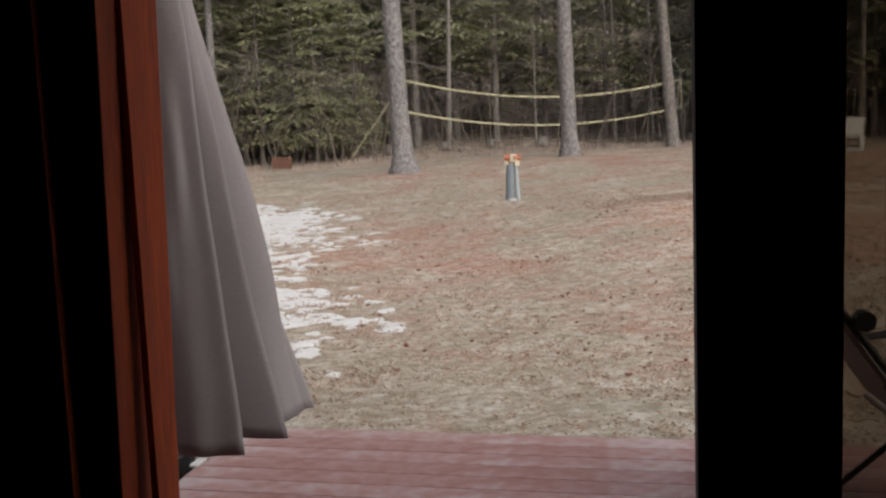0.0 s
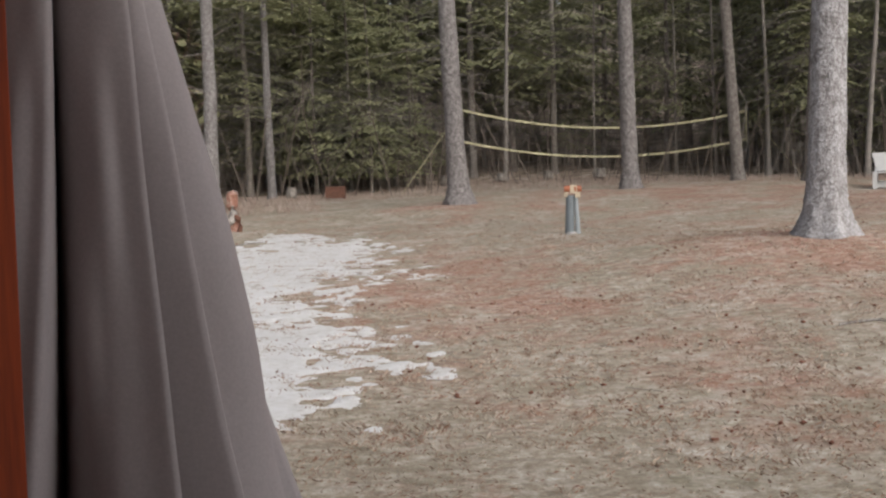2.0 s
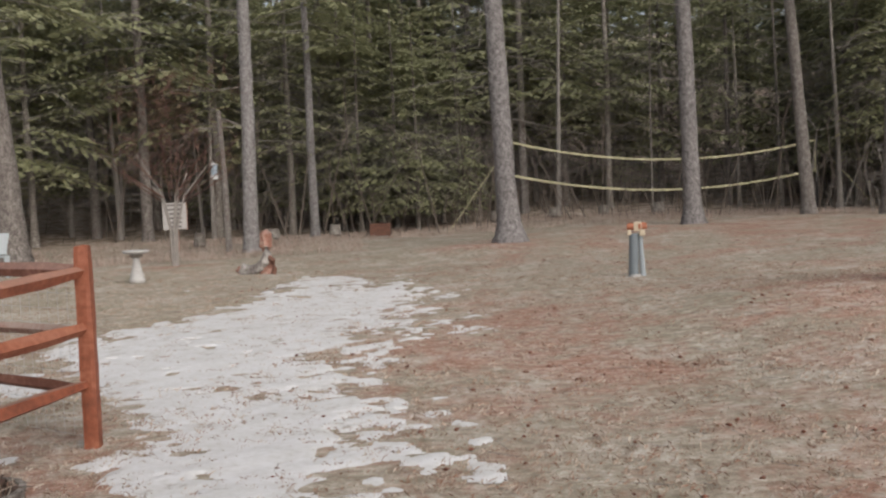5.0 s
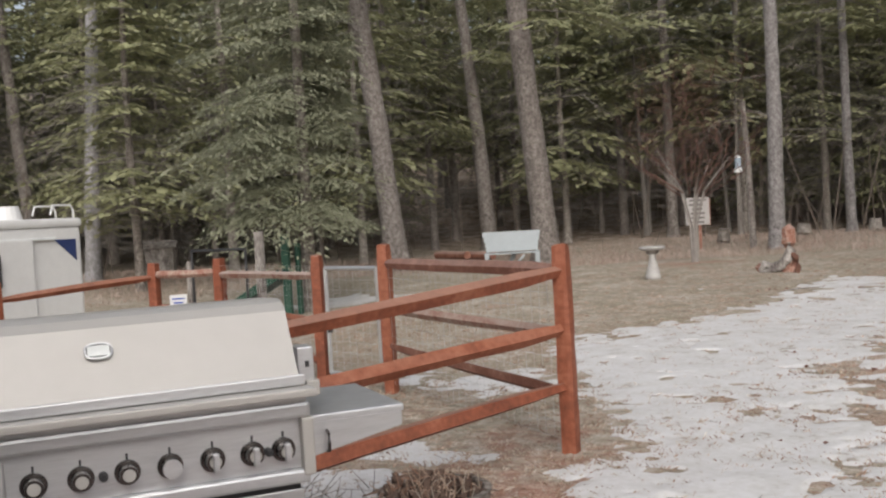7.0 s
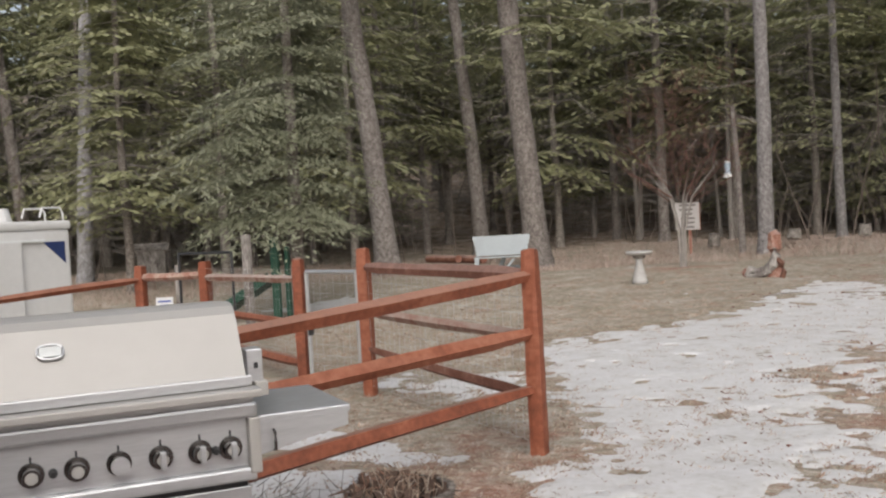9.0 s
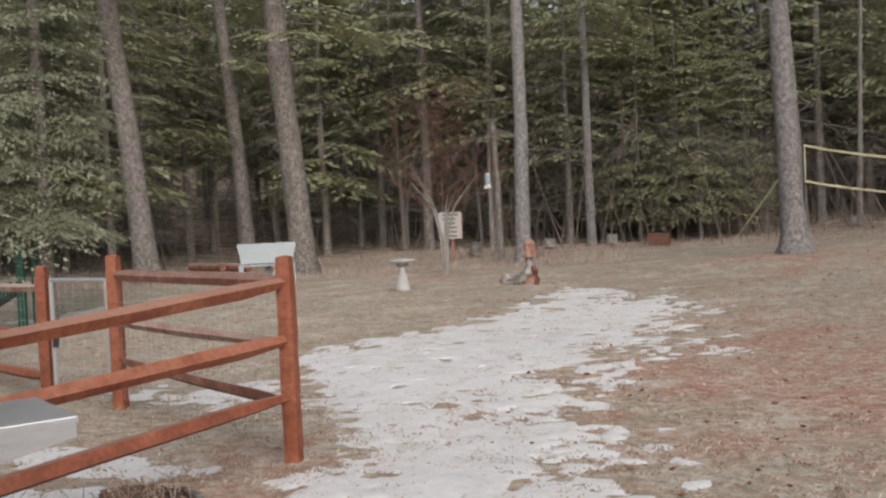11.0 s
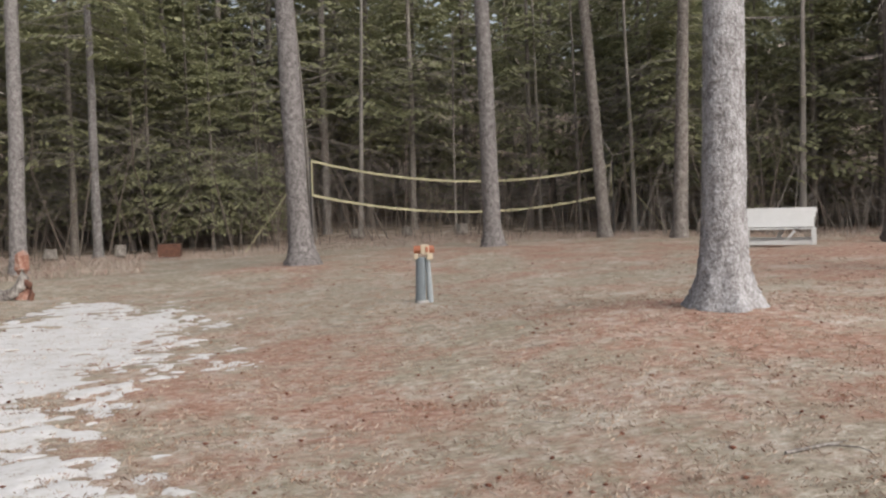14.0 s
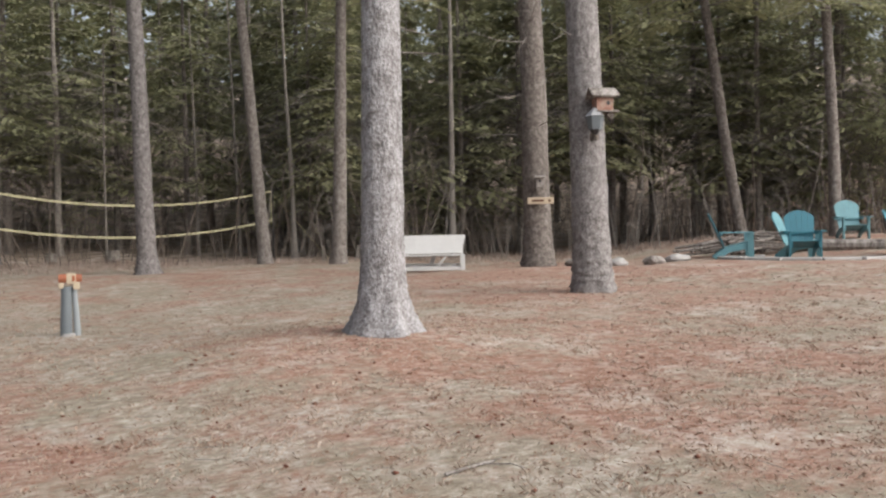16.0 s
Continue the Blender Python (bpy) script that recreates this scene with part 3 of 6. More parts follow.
def sticks(segs):
    """Three-sided tapered rods from lists of (p, q, r0, r1) arrays: corners and faces."""
    P = np.concatenate([s[0] for s in segs])
    Q = np.concatenate([s[1] for s in segs])
    r0 = np.concatenate([s[2] for s in segs])
    r1 = np.concatenate([s[3] for s in segs])
    d = Q - P
    d = d / (np.linalg.norm(d, axis=1)[:, None] + 1e-9)
    ref = np.where(np.abs(d[:, 2:3]) > 0.9, np.array([[1.0, 0, 0]]), np.array([[0, 0, 1.0]]))
    u = np.cross(d, ref)
    u /= np.linalg.norm(u, axis=1)[:, None] + 1e-9
    w = np.cross(d, u)
    ring = []
    for c, r in ((P, r0), (Q, r1)):
        for k in range(3):
            a = 2 * np.pi * k / 3
            ring.append(c + (u * math.cos(a) + w * math.sin(a)) * r[:, None])
    v = np.stack(ring, 1).reshape(-1, 3)
    i = np.arange(len(P)) * 6
    f = np.stack([np.stack([i + k, i + (k + 1) % 3, i + 3 + (k + 1) % 3, i + 3 + k], 1) for k in range(3)], 1).reshape(-1, 4)
    return v, f


def sprays_mesh(name, q, material):
    return arrays_mesh(name, q.reshape(-1, 3), np.arange(len(q) * 4).reshape(-1, 4), material)


def lone_tree(label, x, y, r, h, lean, seed, material, z0=7.5, radius=2.6, flare=0.9, dead=16, rings=60, seg=28, dz=0.0, rough=0.03, nb=50):
    rs = np.random.RandomState(seed)
    t = thing("pine_tree", label, "tree", pose(x, y, gz(x, y) + dz), "tall pines on the lawn")
    tr = new("trunk", trunk_mesh("trunk", r, r * 0.35, h * 0.97, material, seed, flare, seg, rings, lean, rough, 0.38, 0.6))
    tr.parent = t
    q, limbs = boughs(rs, z0, h, radius, nb, 126, 0.15, lean, m=6)
    cr = new("crown", sprays_mesh("crown", q, NEEDLES))
    cr.parent = t
    v, f = sticks(limbs + dead_limbs(rs, 2.6, z0 + 1.5, dead, 1.3 if dead < 10 else 2.0, lean))
    lb = new("branchwork", arrays_mesh("branchwork", v, f, TWIG))
    lb.parent = t
    lb["kind"] = "stuff"
    return t


# trunks in the open
TREES = [
    ("tall grey-barked pine with flaking root flare before the net", 1.035, 21.59, 0.24, 19, (-0.035, 0), BARK_MID, 0.75),
    ("slim grey-barked pine with a swollen foot behind the net posts", 6.05, 25.67, 0.235, 19, (-0.027, 0), BARK_MID, 0.5),
    ("slender brown-grey pine beside the end of the net", 9.8, 27.8, 0.185, 18, (-0.07, 0.02), BARK_BROWN, 0.4),
    ("broad pale grey pine with rugged bark and wide root flare", 4.746, 9.72, 0.215, 18, (0.015, 0), BARK_GREY, 0.85),
    ("stout reddish-grey pine carrying the large birdhouse", 9.9, 12.97, 0.285, 18, (-0.022, 0.016), BARK_MID, 0.25),
    ("thick straight brown-grey pine bearing a small sign", 12.93, 18.8, 0.31, 19, (-0.015, 0.01), BARK_BROWN, 0.3),
    ("weathered grey pine with a pale split trunk", 11.1, 25.6, 0.20, 15, (0.03, -0.01), BARK_BROWN, 0.35),
    ("straight grey pine behind the carved stump", -5.45, 25.4, 0.20, 18, (0.012, 0), BARK_MID, 0.35),
    ("thin grey pine at the forest edge", -4.7, 31.97, 0.15, 16, (-0.01, 0), BARK_MID, 0.3),
    ("leaning stout pine behind the pale bench", -10.9, 23.8, 0.34, 19, (-0.055, -0.03), BARK_BROWN, 0.45),
    ("leaning brown pine near the dry grass", -13.73, 21.07, 0.29, 19, (-0.075, -0.05), BARK_BROWN, 0.5),
    ("mid-sized leaning pine at the clearing edge", -15.95, 30.2, 0.27, 18, (-0.055, -0.03), BARK_BROWN, 0.4),
    ("smooth grey pine beside the trailer", -22.5, 19.0, 0.22, 18, (0.05, 0.03), BARK_GREY, 0.3),
    ("tall pine far behind the trailer", -27.5, 17.7, 0.22, 18, (0, 0), BARK_BROWN, 0.3),
    ("leaning pine far behind the trailer", -27.5, 21.0, 0.22, 18, (-0.05, -0.05), BARK_BROWN, 0.3),
    ("bent tan pine beside the brush pile", 21.3, 21.0, 0.17, 17, (-0.10, 0.10), BARK_BROWN, 0.3),
    ("slim straight tan pine behind the chairs", 22.0, 18.4, 0.16, 17, (-0.015, 0.02), BARK_BROWN, 0.3),
]
for i, (lab, x, y, r, h, lean, m, fl) in enumerate(TREES):
    near = y < 14
    lone_tree(lab, x, y, r, h, lean, 20 + i, m, 7.5 + (i % 3) * 0.8 if near or i < 8 else 6.0, 2.8, fl, 6 if near else 26, 90 if near else 50, 40 if near else 12)


def thin_tree(label, x, y, r, h, lean, seed, skin=TWIG):
    rs = np.random.RandomState(seed)
    t = thing("young_tree", label, "tree", pose(x, y, gz(x, y)), "thin young trees at the forest edge")
    tr = new("trunk", trunk_mesh("trunk", r, r * 0.3, h, skin, seed, 0.3, 8, 18, lean, 0.05))
    tr.parent = t
    v, f = sticks(dead_limbs(rs, 1.5, h * 0.95, 34, 1.4, lean, 0.009))
    lb = new("branchwork", arrays_mesh("branchwork", v, f, TWIG))
    lb.parent = t
    lb["kind"] = "stuff"


for i, (x, y, r, h, lx) in enumerate([(-13.9, 35.2, 0.08, 8, 0.02), (-11.7, 33.9, 0.10, 9, -0.03), (-8.2, 32.8, 0.09, 7, 0.01), (-12.0, 35.0, 0.08, 7, 0.02), (-9.0, 34.5, 0.07, 7, -0.05),
                                     (9.1, 40, 0.14, 12, -0.02), (3.4, 34, 0.10, 9, 0.03), (1.9, 35, 0.08, 8, -0.06), (13.6, 27.5, 0.10, 9, 0.04), (11.9, 31, 0.09, 9, -0.03), (16.0, 28, 0.12, 10, 0.01)]):
    thin_tree("thin bare grey young tree with dead twigs", x, y, r, h, (lx, 0), 60 + i)


ry = random.Random(19)
for k in range(6):
    az, r = radians(ry.uniform(-14, 30)), ry.uniform(33.5, 38)
    thin_tree("thin bare grey young tree with dead twigs", r * math.sin(az), r * math.cos(az), ry.uniform(0.045, 0.09), ry.uniform(6, 11), (ry.uniform(-0.08, 0.08), 0), 90 + k, BARK_DARK)

# conifers of the forest: a few built kinds, copied
def conifer_kind(seed, h, z0, radius, n, per, size, tr, material=None, dead=120, bark_m=None):
    rs = np.random.RandomState(seed)
    q, limbs = boughs(rs, z0, h, radius, n, per, size, m=5)
    return (trunk_mesh("trunk", tr, tr * 0.25, h * 0.98, bark_m or BARK_DARK, seed, 0.35, 10, 16, (0, 0), 0.05), sprays_mesh("crown", q, material or NEEDLES),
            arrays_mesh("branchwork", *sticks(limbs + dead_limbs(rs, 1.0, z0 + 3.5, dead, 2.2, (0, 0), 0.008)), TWIG))


KINDS = [conifer_kind(101, 15, 3.2, 2.6, 125, 65, 0.17, 0.15), conifer_kind(102, 14, 2.6, 2.4, 125, 65, 0.17, 0.12, None, 120, BARK_BROWN),
         conifer_kind(103, 16, 4.2, 2.9, 125, 65, 0.18, 0.16, None, 120, BARK_BROWN), conifer_kind(104, 9, 1.0, 2.0, 115, 60, 0.15, 0.09),
         conifer_kind(105, 12, 1.8, 2.4, 125, 65, 0.17, 0.12)]


def conifer(kind, x, y, turn, s, label="dark green conifer in the forest edge"):
    t = thing("conifer", label, "tree", pose(x, y, gz(x, y) - 0.05, 0, 0, turn), "conifers of the forest edge")
    t.scale = (s, s, s)
    for nm, me in zip(("trunk", "crown", "branchwork"), KINDS[kind]):
        o = new(nm, me)
        o.parent = t
        if nm == "branchwork":
            o["kind"] = "stuff"
    return t


rf = random.Random(11)
placed = [(x, y) for _, x, y, *_ in TREES]
count = 0
for ring, (r0, r1, want) in enumerate(((33, 39, 56), (39, 47, 54))):
    tries = 0
    got = 0
    while got < want and tries < 4000:
        tries += 1
        az = radians(rf.uniform(-66, 58))
        r = rf.uniform(r0, r1) + (1.5 if abs(math.degrees(az)) < 12 else 0)
        x, y = r * math.sin(az), r * math.cos(az)
        if min(math.hypot(x - a, y - b) for a, b in placed) < (2.1 if ring == 0 else 2.3):
            continue
        if ring == 0 and -3 < x < 13 and y < 36.5:
            continue
        if math.degrees(az) > 24 and rf.random() < 0.4:
            tries += 40
            continue
        placed.append((x, y))
        conifer(rf.choice([0, 1, 2, 4, 0, 1, 4, 3] if ring == 0 else [0, 1, 2, 4]), x, y, rf.uniform(0, 360), rf.uniform(0.85, 1.15))
        got += 1
for x, y, k, s in ((-1.4, 33.4, 3, 0.8), (-3.4, 34.2, 3, 0.9), (-4.9, 36.0, 3, 1.0), (0.0, 34.6, 3, 0.75), (-2.2, 35.0, 3, 0.95), (-0.6, 36.2, 3, 0.85), (-8.4, 36.6, 3, 1.0), (-11.6, 37.5, 4, 0.9), (-14.4, 36.5, 4, 0.9), (-9.8, 38.2, 4, 1.0), (-3.9, 37.5, 4, 0.9)):
    conifer(k, x, y, x * 40, s, "full green young conifer with boughs near the ground")

for k in range(26):
    az, r = radians(rf.uniform(-60, 52)), rf.uniform(37, 46)
    x, y = r * math.sin(az), r * math.cos(az)
    if min(math.hypot(x - a, y - b) for a, b in placed) > 1.3:
        placed.append((x, y))
        conifer(3, x, y, k * 47, rf.uniform(0.7, 1.15), "young conifer with green boughs near the ground")

# the big pale spruce beyond the fence
rs = np.random.RandomState(77)
sx_, sy_ = -12.05, 15.4
big = thing("spruce_tree", "large grey-green spruce with drooping boughs beyond the fence", "tree", pose(sx_, sy_, gz(sx_, sy_)))
q1, l1 = boughs(rs, 1.7, 11, 2.4, 250, 273, 0.10, (0, 0), 0.34, 0.42, (radians(38), 0.5), 7)
l1 = [(p, q, a * 0.45, b * 0.45) for p, q, a, b in l1]
o = new("crown", sprays_mesh("crown", q1, NEEDLES_PALE))
o.parent = big
o = new("trunk", trunk_mesh("trunk", 0.14, 0.04, 11.6, BARK_DARK, 78, 0.3, 14, 24))
o.parent = big
o = new("branchwork", arrays_mesh("branchwork", *sticks(l1), TWIG))
o["kind"] = "stuff"
o.parent = big
for x, y, k, s in ((-19, 17.5, 4, 1.0), (-17.2, 24.5, 4, 1.05), (-20.5, 22.5, 0, 1.0), (-22.5, 26, 1, 1.0), (-18.4, 28, 2, 1.0), (-25, 24, 4, 1.1), (-28.5, 25, 0, 1.1), (-24, 29, 1, 1.1),
                   (-30, 20.5, 4, 1.1), (0.6, 39.8, 2, 1.1), (-1.3, 40.2, 0, 1.15), (-3.4, 41.5, 2, 1.15), (2.6, 42, 0, 1.1), (-31, 16, 0, 1.1), (-33, 12.5, 4, 1.1), (-26, 14, 4, 0.9), (24.5, 25, 4, 1.0), (26, 21.5, 0, 1.0), (27, 17.5, 4, 1.0), (19.5, 26, 1, 1.0), (22, 28, 0, 1.0)):
    conifer(k, x, y, x * 33, s)

# far woods, in one
rs = np.random.RandomState(9)
Q, S = [], []
TW = []
for i in range(200):
    az = radians(rs.uniform(-70, 64))
    r = 48 + 40 * rs.uniform(0, 1) ** 0.9
    x, y = r * math.sin(az), r * math.cos(az)
    h = rs.uniform(13, 21)
    q, _ = boughs(rs, rs.uniform(2.5, 6), h, rs.uniform(2.4, 3.4), 60, 16, 0.6, (0, 0))
    off = np.array([x, y, gz(x, y) - 0.2])
    Q.append(q + off)
    e = rs.normal(0, 0.3, 2)
    S.append((off[None], off[None] + np.array([[e[0], e[1], h * 0.9]]), np.array([rs.uniform(0.12, 0.24)]), np.array([0.04])))
woods = thing("far_woods", "dense far conifer forest rising behind the clearing", "woods", None, "", "stuff")
o = new("crowns", sprays_mesh("crowns", np.concatenate(Q), NEEDLES))
o.parent = woods
o = new("trunks", arrays_mesh("trunks", *sticks(S), BARK_DARK))
o.parent = woods

# bare brush along the forest edge
segs = []
for i in range(1500):
    az = radians(rs.uniform(-62, 55))
    r = rs.uniform(30.5, 44)
    x, y = r * math.sin(az), r * math.cos(az)
    if math.degrees(az) < -14 and i % 3:
        continue
    h = rs.uniform(0.5, 2.6) if i % 5 else rs.uniform(2.5, 5.5)
    b0 = np.array([[x, y, gz(x, y) - 0.05]])
    t0 = b0 + np.array([[rs.normal(0, 0.12 * h), rs.normal(0, 0.12 * h), h * 0.55]])
    rr = np.array([0.006 + 0.004 * h])
    segs.append((b0, t0, rr, rr * 0.7))
    for k in range(3):
        segs.append((t0, t0 + np.array([[rs.normal(0, 0.25 * h), rs.normal(0, 0.25 * h), h * rs.uniform(0.1, 0.5)]]), rr * 0.6, rr * 0.2))
pale = []
for i in range(500):
    az, r = radians(rs.uniform(19, 56)), rs.uniform(29, 42)
    x, y = r * math.sin(az), r * math.cos(az)
    h = rs.uniform(0.4, 1.8) if i % 6 else rs.uniform(2, 4)
    b0 = np.array([[x, y, gz(x, y) - 0.05]])
    t0 = b0 + np.array([[rs.normal(0, 0.12 * h), rs.normal(0, 0.12 * h), h * 0.6]])
    rr = np.array([0.006 + 0.004 * h])
    pale.append((b0, t0, rr, rr * 0.7))
    for k in range(3):
        pale.append((t0, t0 + np.array([[rs.normal(0, 0.25 * h), rs.normal(0, 0.25 * h), h * rs.uniform(0.1, 0.45)]]), rr * 0.6, rr * 0.2))
tagged(new("pale_brush", arrays_mesh("pale_brush", *sticks(pale), TWIG)), "brown-grey bare brush and saplings behind the white bench", "brush", "", "stuff")
tagged(new("brush", arrays_mesh("brush", *sticks(segs), TWIG_DARK)), "bare grey brush and saplings along the forest edge", "brush", "", "stuff")


def blades(n, sample, hmin, hmax, wd, material, name, label, spread=0.8, seed=3, tuft=0.0, each=12):
    rs = np.random.RandomState(seed)
    if tuft:
        x, y = sample(rs, n // each)
        s = tuft * rs.uniform(0.4, 1.5, len(x))
        a0 = rs.uniform(0, 2 * np.pi, len(x))
        x = np.repeat(x, each) + rs.normal(0, 1, len(x) * each) * np.repeat(s, each)
        y = np.repeat(y, each) + rs.normal(0, 1, len(x)) * np.repeat(s, each)
        a = np.repeat(a0, each) + rs.normal(0, 0.9, len(x))
    else:
        x, y = sample(rs, n)
        a = rs.uniform(0, 2 * np.pi, len(x))
    z = heights(x, y)
    h = rs.uniform(hmin, hmax, len(x))
    tip = np.stack([np.cos(a) * h * spread * rs.uniform(0.2, 1.3, len(x)), np.sin(a) * h * spread * rs.uniform(0.2, 1.3, len(x)), h], 1)
    w = np.stack([-np.sin(a), np.cos(a), 0 * a], 1) * wd
    p = np.stack([x, y, z - 0.005], 1)
    q = np.stack([p - w, p + w, p + tip * 0.6 + w * 0.7 + np.array([0, 0, 0.008]), p + tip], 1)
    return tagged(new(name, sprays_mesh(name, q, material)), label, "grass", "", "stuff")


def wedge(r0, r1, a0, a1, p=1.0):
    def f(rs, n):
        r = r0 + (r1 - r0) * rs.uniform(0, 1, n) ** p
        a = np.radians(rs.uniform(a0, a1, n))
        x, y = r * np.sin(a), r * np.cos(a)
        ok = LAWN_OK(x, y)
        return x[ok], y[ok]
    return f


def LAWN_OK(x, y):
    """Off the deck: its far edge lies along the house frame."""
    c = HOUSE.inverted()
    return (c[1][0] * x + c[1][1] * y + c[1][3] > 2.95) | (c[0][0] * x + c[0][1] * y + c[0][3] < -1.24)


blades(150000, wedge(1.2, 15, -100, 75, 0.8), 0.005, 0.015, 0.0013, STRAW, "lawn_grass", "short matted dry lawn grass", 3.2, 3, 0.05, 10)
blades(90000, wedge(3.0, 20, -60, 62, 0.9), 0.012, 0.035, 0.0020, STRAW, "lawn_tufts", "small upright tufts of dry lawn grass", 1.3, 13, 0.035, 9)
blades(30000, wedge(23.5, 33, -58, -6), 0.03, 0.16, 0.007, STRAW_PINK, "tall_grass", "tall pinkish dry grass along the clearing", 0.8, 4, 0.15, 6)
blades(16000, wedge(28.5, 35, -6, 50), 0.03, 0.16, 0.007, STRAW_PINK, "rough_grass", "rough dry grass at the wood's edge", 0.9, 5, 0.15, 6)


# ---- snow ----
def inside(px, py, poly):
    r = np.zeros(px.shape, bool)
    for (x0, y0), (x1, y1) in zip(poly, poly[1:] + poly[:1]):
        c = ((y0 > py) != (y1 > py)) & (px < (x1 - x0) * (py - y0) / (y1 - y0 + 1e-12) + x0)
        r ^= c
    return r


def edge_distance(px, py, poly):
    d = np.full(px.shape, 99.0)
    for (x0, y0), (x1, y1) in zip(poly, poly[1:] + poly[:1]):
        t = np.clip(((px - x0) * (x1 - x0) + (py - y0) * (y1 - y0)) / ((x1 - x0) ** 2 + (y1 - y0) ** 2), 0, 1)
        d = np.minimum(d, np.hypot(px - x0 - t * (x1 - x0), py - y0 - t * (y1 - y0)))
    return np.where(inside(px, py, poly), d, -d)


def smooth_noise(rs, shape, cell):
    a = rs.normal(0, 1, (shape[0] // cell + 3, shape[1] // cell + 3))
    y, x = np.arange(shape[0]) / cell, np.arange(shape[1]) / cell
    yi, xi = y.astype(int), x.astype(int)
    fy, fx = (y - yi)[:, None], (x - xi)[None, :]
    fy, fx = fy * fy * (3 - 2 * fy), fx * fx * (3 - 2 * fx)
    g = lambda i, j: a[np.ix_(yi + i, xi + j)]
    return (g(0, 0) * (1 - fy) + g(1, 0) * fy) * (1 - fx) + (g(0, 1) * (1 - fy) + g(1, 1) * fy) * fx


def snow_field(name, x0, x1, y0, y1, step, polys, seed, label, thick=0.03, ragged=0.5):
    rs = np.random.RandomState(seed)
    xs, ys = np.arange(x0, x1, step), np.arange(y0, y1, step)
    X, Y = np.meshgrid(xs, ys)
    s = np.full(X.shape, -9.0)
    for p, soft, off in polys:
        s = np.maximum(s, np.minimum(edge_distance(X, Y, p) * soft, 0.25 if off else 9) - off)
    n = 0.30 * smooth_noise(rs, X.shape, 18) + 0.5 * smooth_noise(rs, X.shape, 9) + 0.75 * smooth_noise(rs, X.shape, 5) + 0.35 * smooth_noise(rs, X.shape, 3) + 0.08 * rs.normal(0, 1, X.shape)
    n = n + 0.5 * np.clip(1 - np.abs(s) / 0.5, 0, 1) * (smooth_noise(rs, X.shape, 3) + rs.normal(0, 0.15, X.shape))
    ragged = ragged * (0.45 + 0.55 * np.clip((X + 1.9) / 1.2 + np.clip((Y - 7.5) / 3, 0, 1), 0, 1))
    cover = np.clip(np.where(s > 0, s * 1.25, s * 1.7) + 0.02, -9, 0.9) + ragged * n
    holes = np.clip(smooth_noise(rs, X.shape, 4) + 0.5 * smooth_noise(rs, X.shape, 14) - 1.35, 0, 9)
    cover = cover - 2.2 * holes
    z = heights(X, Y) + np.clip(cover, -0.02, 0.6) * 0.018 * thick / 0.03 + (0.002 * smooth_noise(rs, X.shape, 3) + 0.006 * smooth_noise(rs, X.shape, 12)) * (cover > 0)
    z = np.where(cover < 0, heights(X, Y) - 0.004, z + 0.003)
    nx_, ny_ = len(xs), len(ys)
    keep = (cover[:-1, :-1] > 0) | (cover[1:, :-1] > 0) | (cover[:-1, 1:] > 0) | (cover[1:, 1:] > 0)
    i = (np.arange(ny_ - 1)[:, None] * nx_ + np.arange(nx_ - 1)[None, :])[keep]
    f = np.stack([i, i + 1, i + nx_ + 1, i + nx_], 1)
    used, inv = np.unique(f, return_inverse=True)
    v = np.stack([X, Y, z], -1).reshape(-1, 3)[used]
    ob = new(name, arrays_mesh(name, v, inv.reshape(f.shape), SNOW, True))
    return tagged(ob, label, "snow", "", "stuff")


MAIN = [(-1.85, 4.2), (-1.98, 4.85), (-2.2, 5.5), (-2.12, 6.1), (-2.6, 6.6), (-3.0, 7.5), (-3.9, 8.7), (-4.6, 9.8), (-4.2, 11.2), (-3.5, 12.3), (-3.1, 13.5), (-2.9, 15.0), (-2.7, 17.3), (-2.1, 17.2), (-1.5, 14.9), (-0.7, 14.5),
        (-0.75, 12.2), (-0.85, 10.6), (-0.8, 9.3), (-0.9, 8.5), (-1.35, 8.8), (-1.42, 8.0), (-1.48, 6.95), (-1.1, 6.95), (-0.45, 6.7), (-0.34, 6.3), (-0.5, 5.7), (-0.5, 5.1), (-0.4, 4.5), (-0.6, 3.6), (-1.0, 3.3), (-1.7, 3.3)]
THIN1 = [(-4.2, 11.2), (-5.0, 12.5), (-5.1, 15.4), (-3.7, 17.6), (-2.6, 17.4), (-2.9, 14.0)]
THIN2 = [(-1.4, 8.9), (0.2, 9.6), (0.3, 13.0), (-0.6, 15.2), (-1.2, 17.0), (-1.6, 14.0)]
THIN3 = [(-1.5, 8.0), (-0.3, 7.6), (0.1, 6.2), (0.1, 4.6), (-0.6, 4.4), (-1.4, 6.8)]
SIDE = [(-0.2, 9.5), (0.15, 9.9), (0.0, 11.2), (-0.4, 10.6)]
YARD1 = [(-4.9, 4.2), (-3.1, 4.2), (-2.95, 4.7), (-3.3, 4.95), (-4.6, 5.0)]
YARD2 = [(-4.8, 5.2), (-3.6, 5.2), (-2.9, 5.2), (-2.95, 5.45), (-3.6, 5.7), (-4.5, 5.9)]
YARD3 = [(-5.1, 7.7), (-3.9, 7.35), (-3.4, 7.7), (-4.0, 8.6), (-5.0, 8.3)]
YARD4 = [(-14, 15.8), (-12, 15.6), (-10.5, 16.6), (-12.4, 17.3)]
snow_field("snow", -6, 1.2, 2.8, 19.5, 0.03, [(MAIN, 1.0, 0), (SIDE, 1.2, 0.1), (THIN1, 1.0, 0.55), (THIN2, 1.0, 0.5), (THIN3, 1.0, 0.48), (YARD1, 1.8, 0), (YARD2, 1.8, 0), (YARD3, 0.8, 0)], 21, "thin melting old snow patch with ragged edges on the lawn")
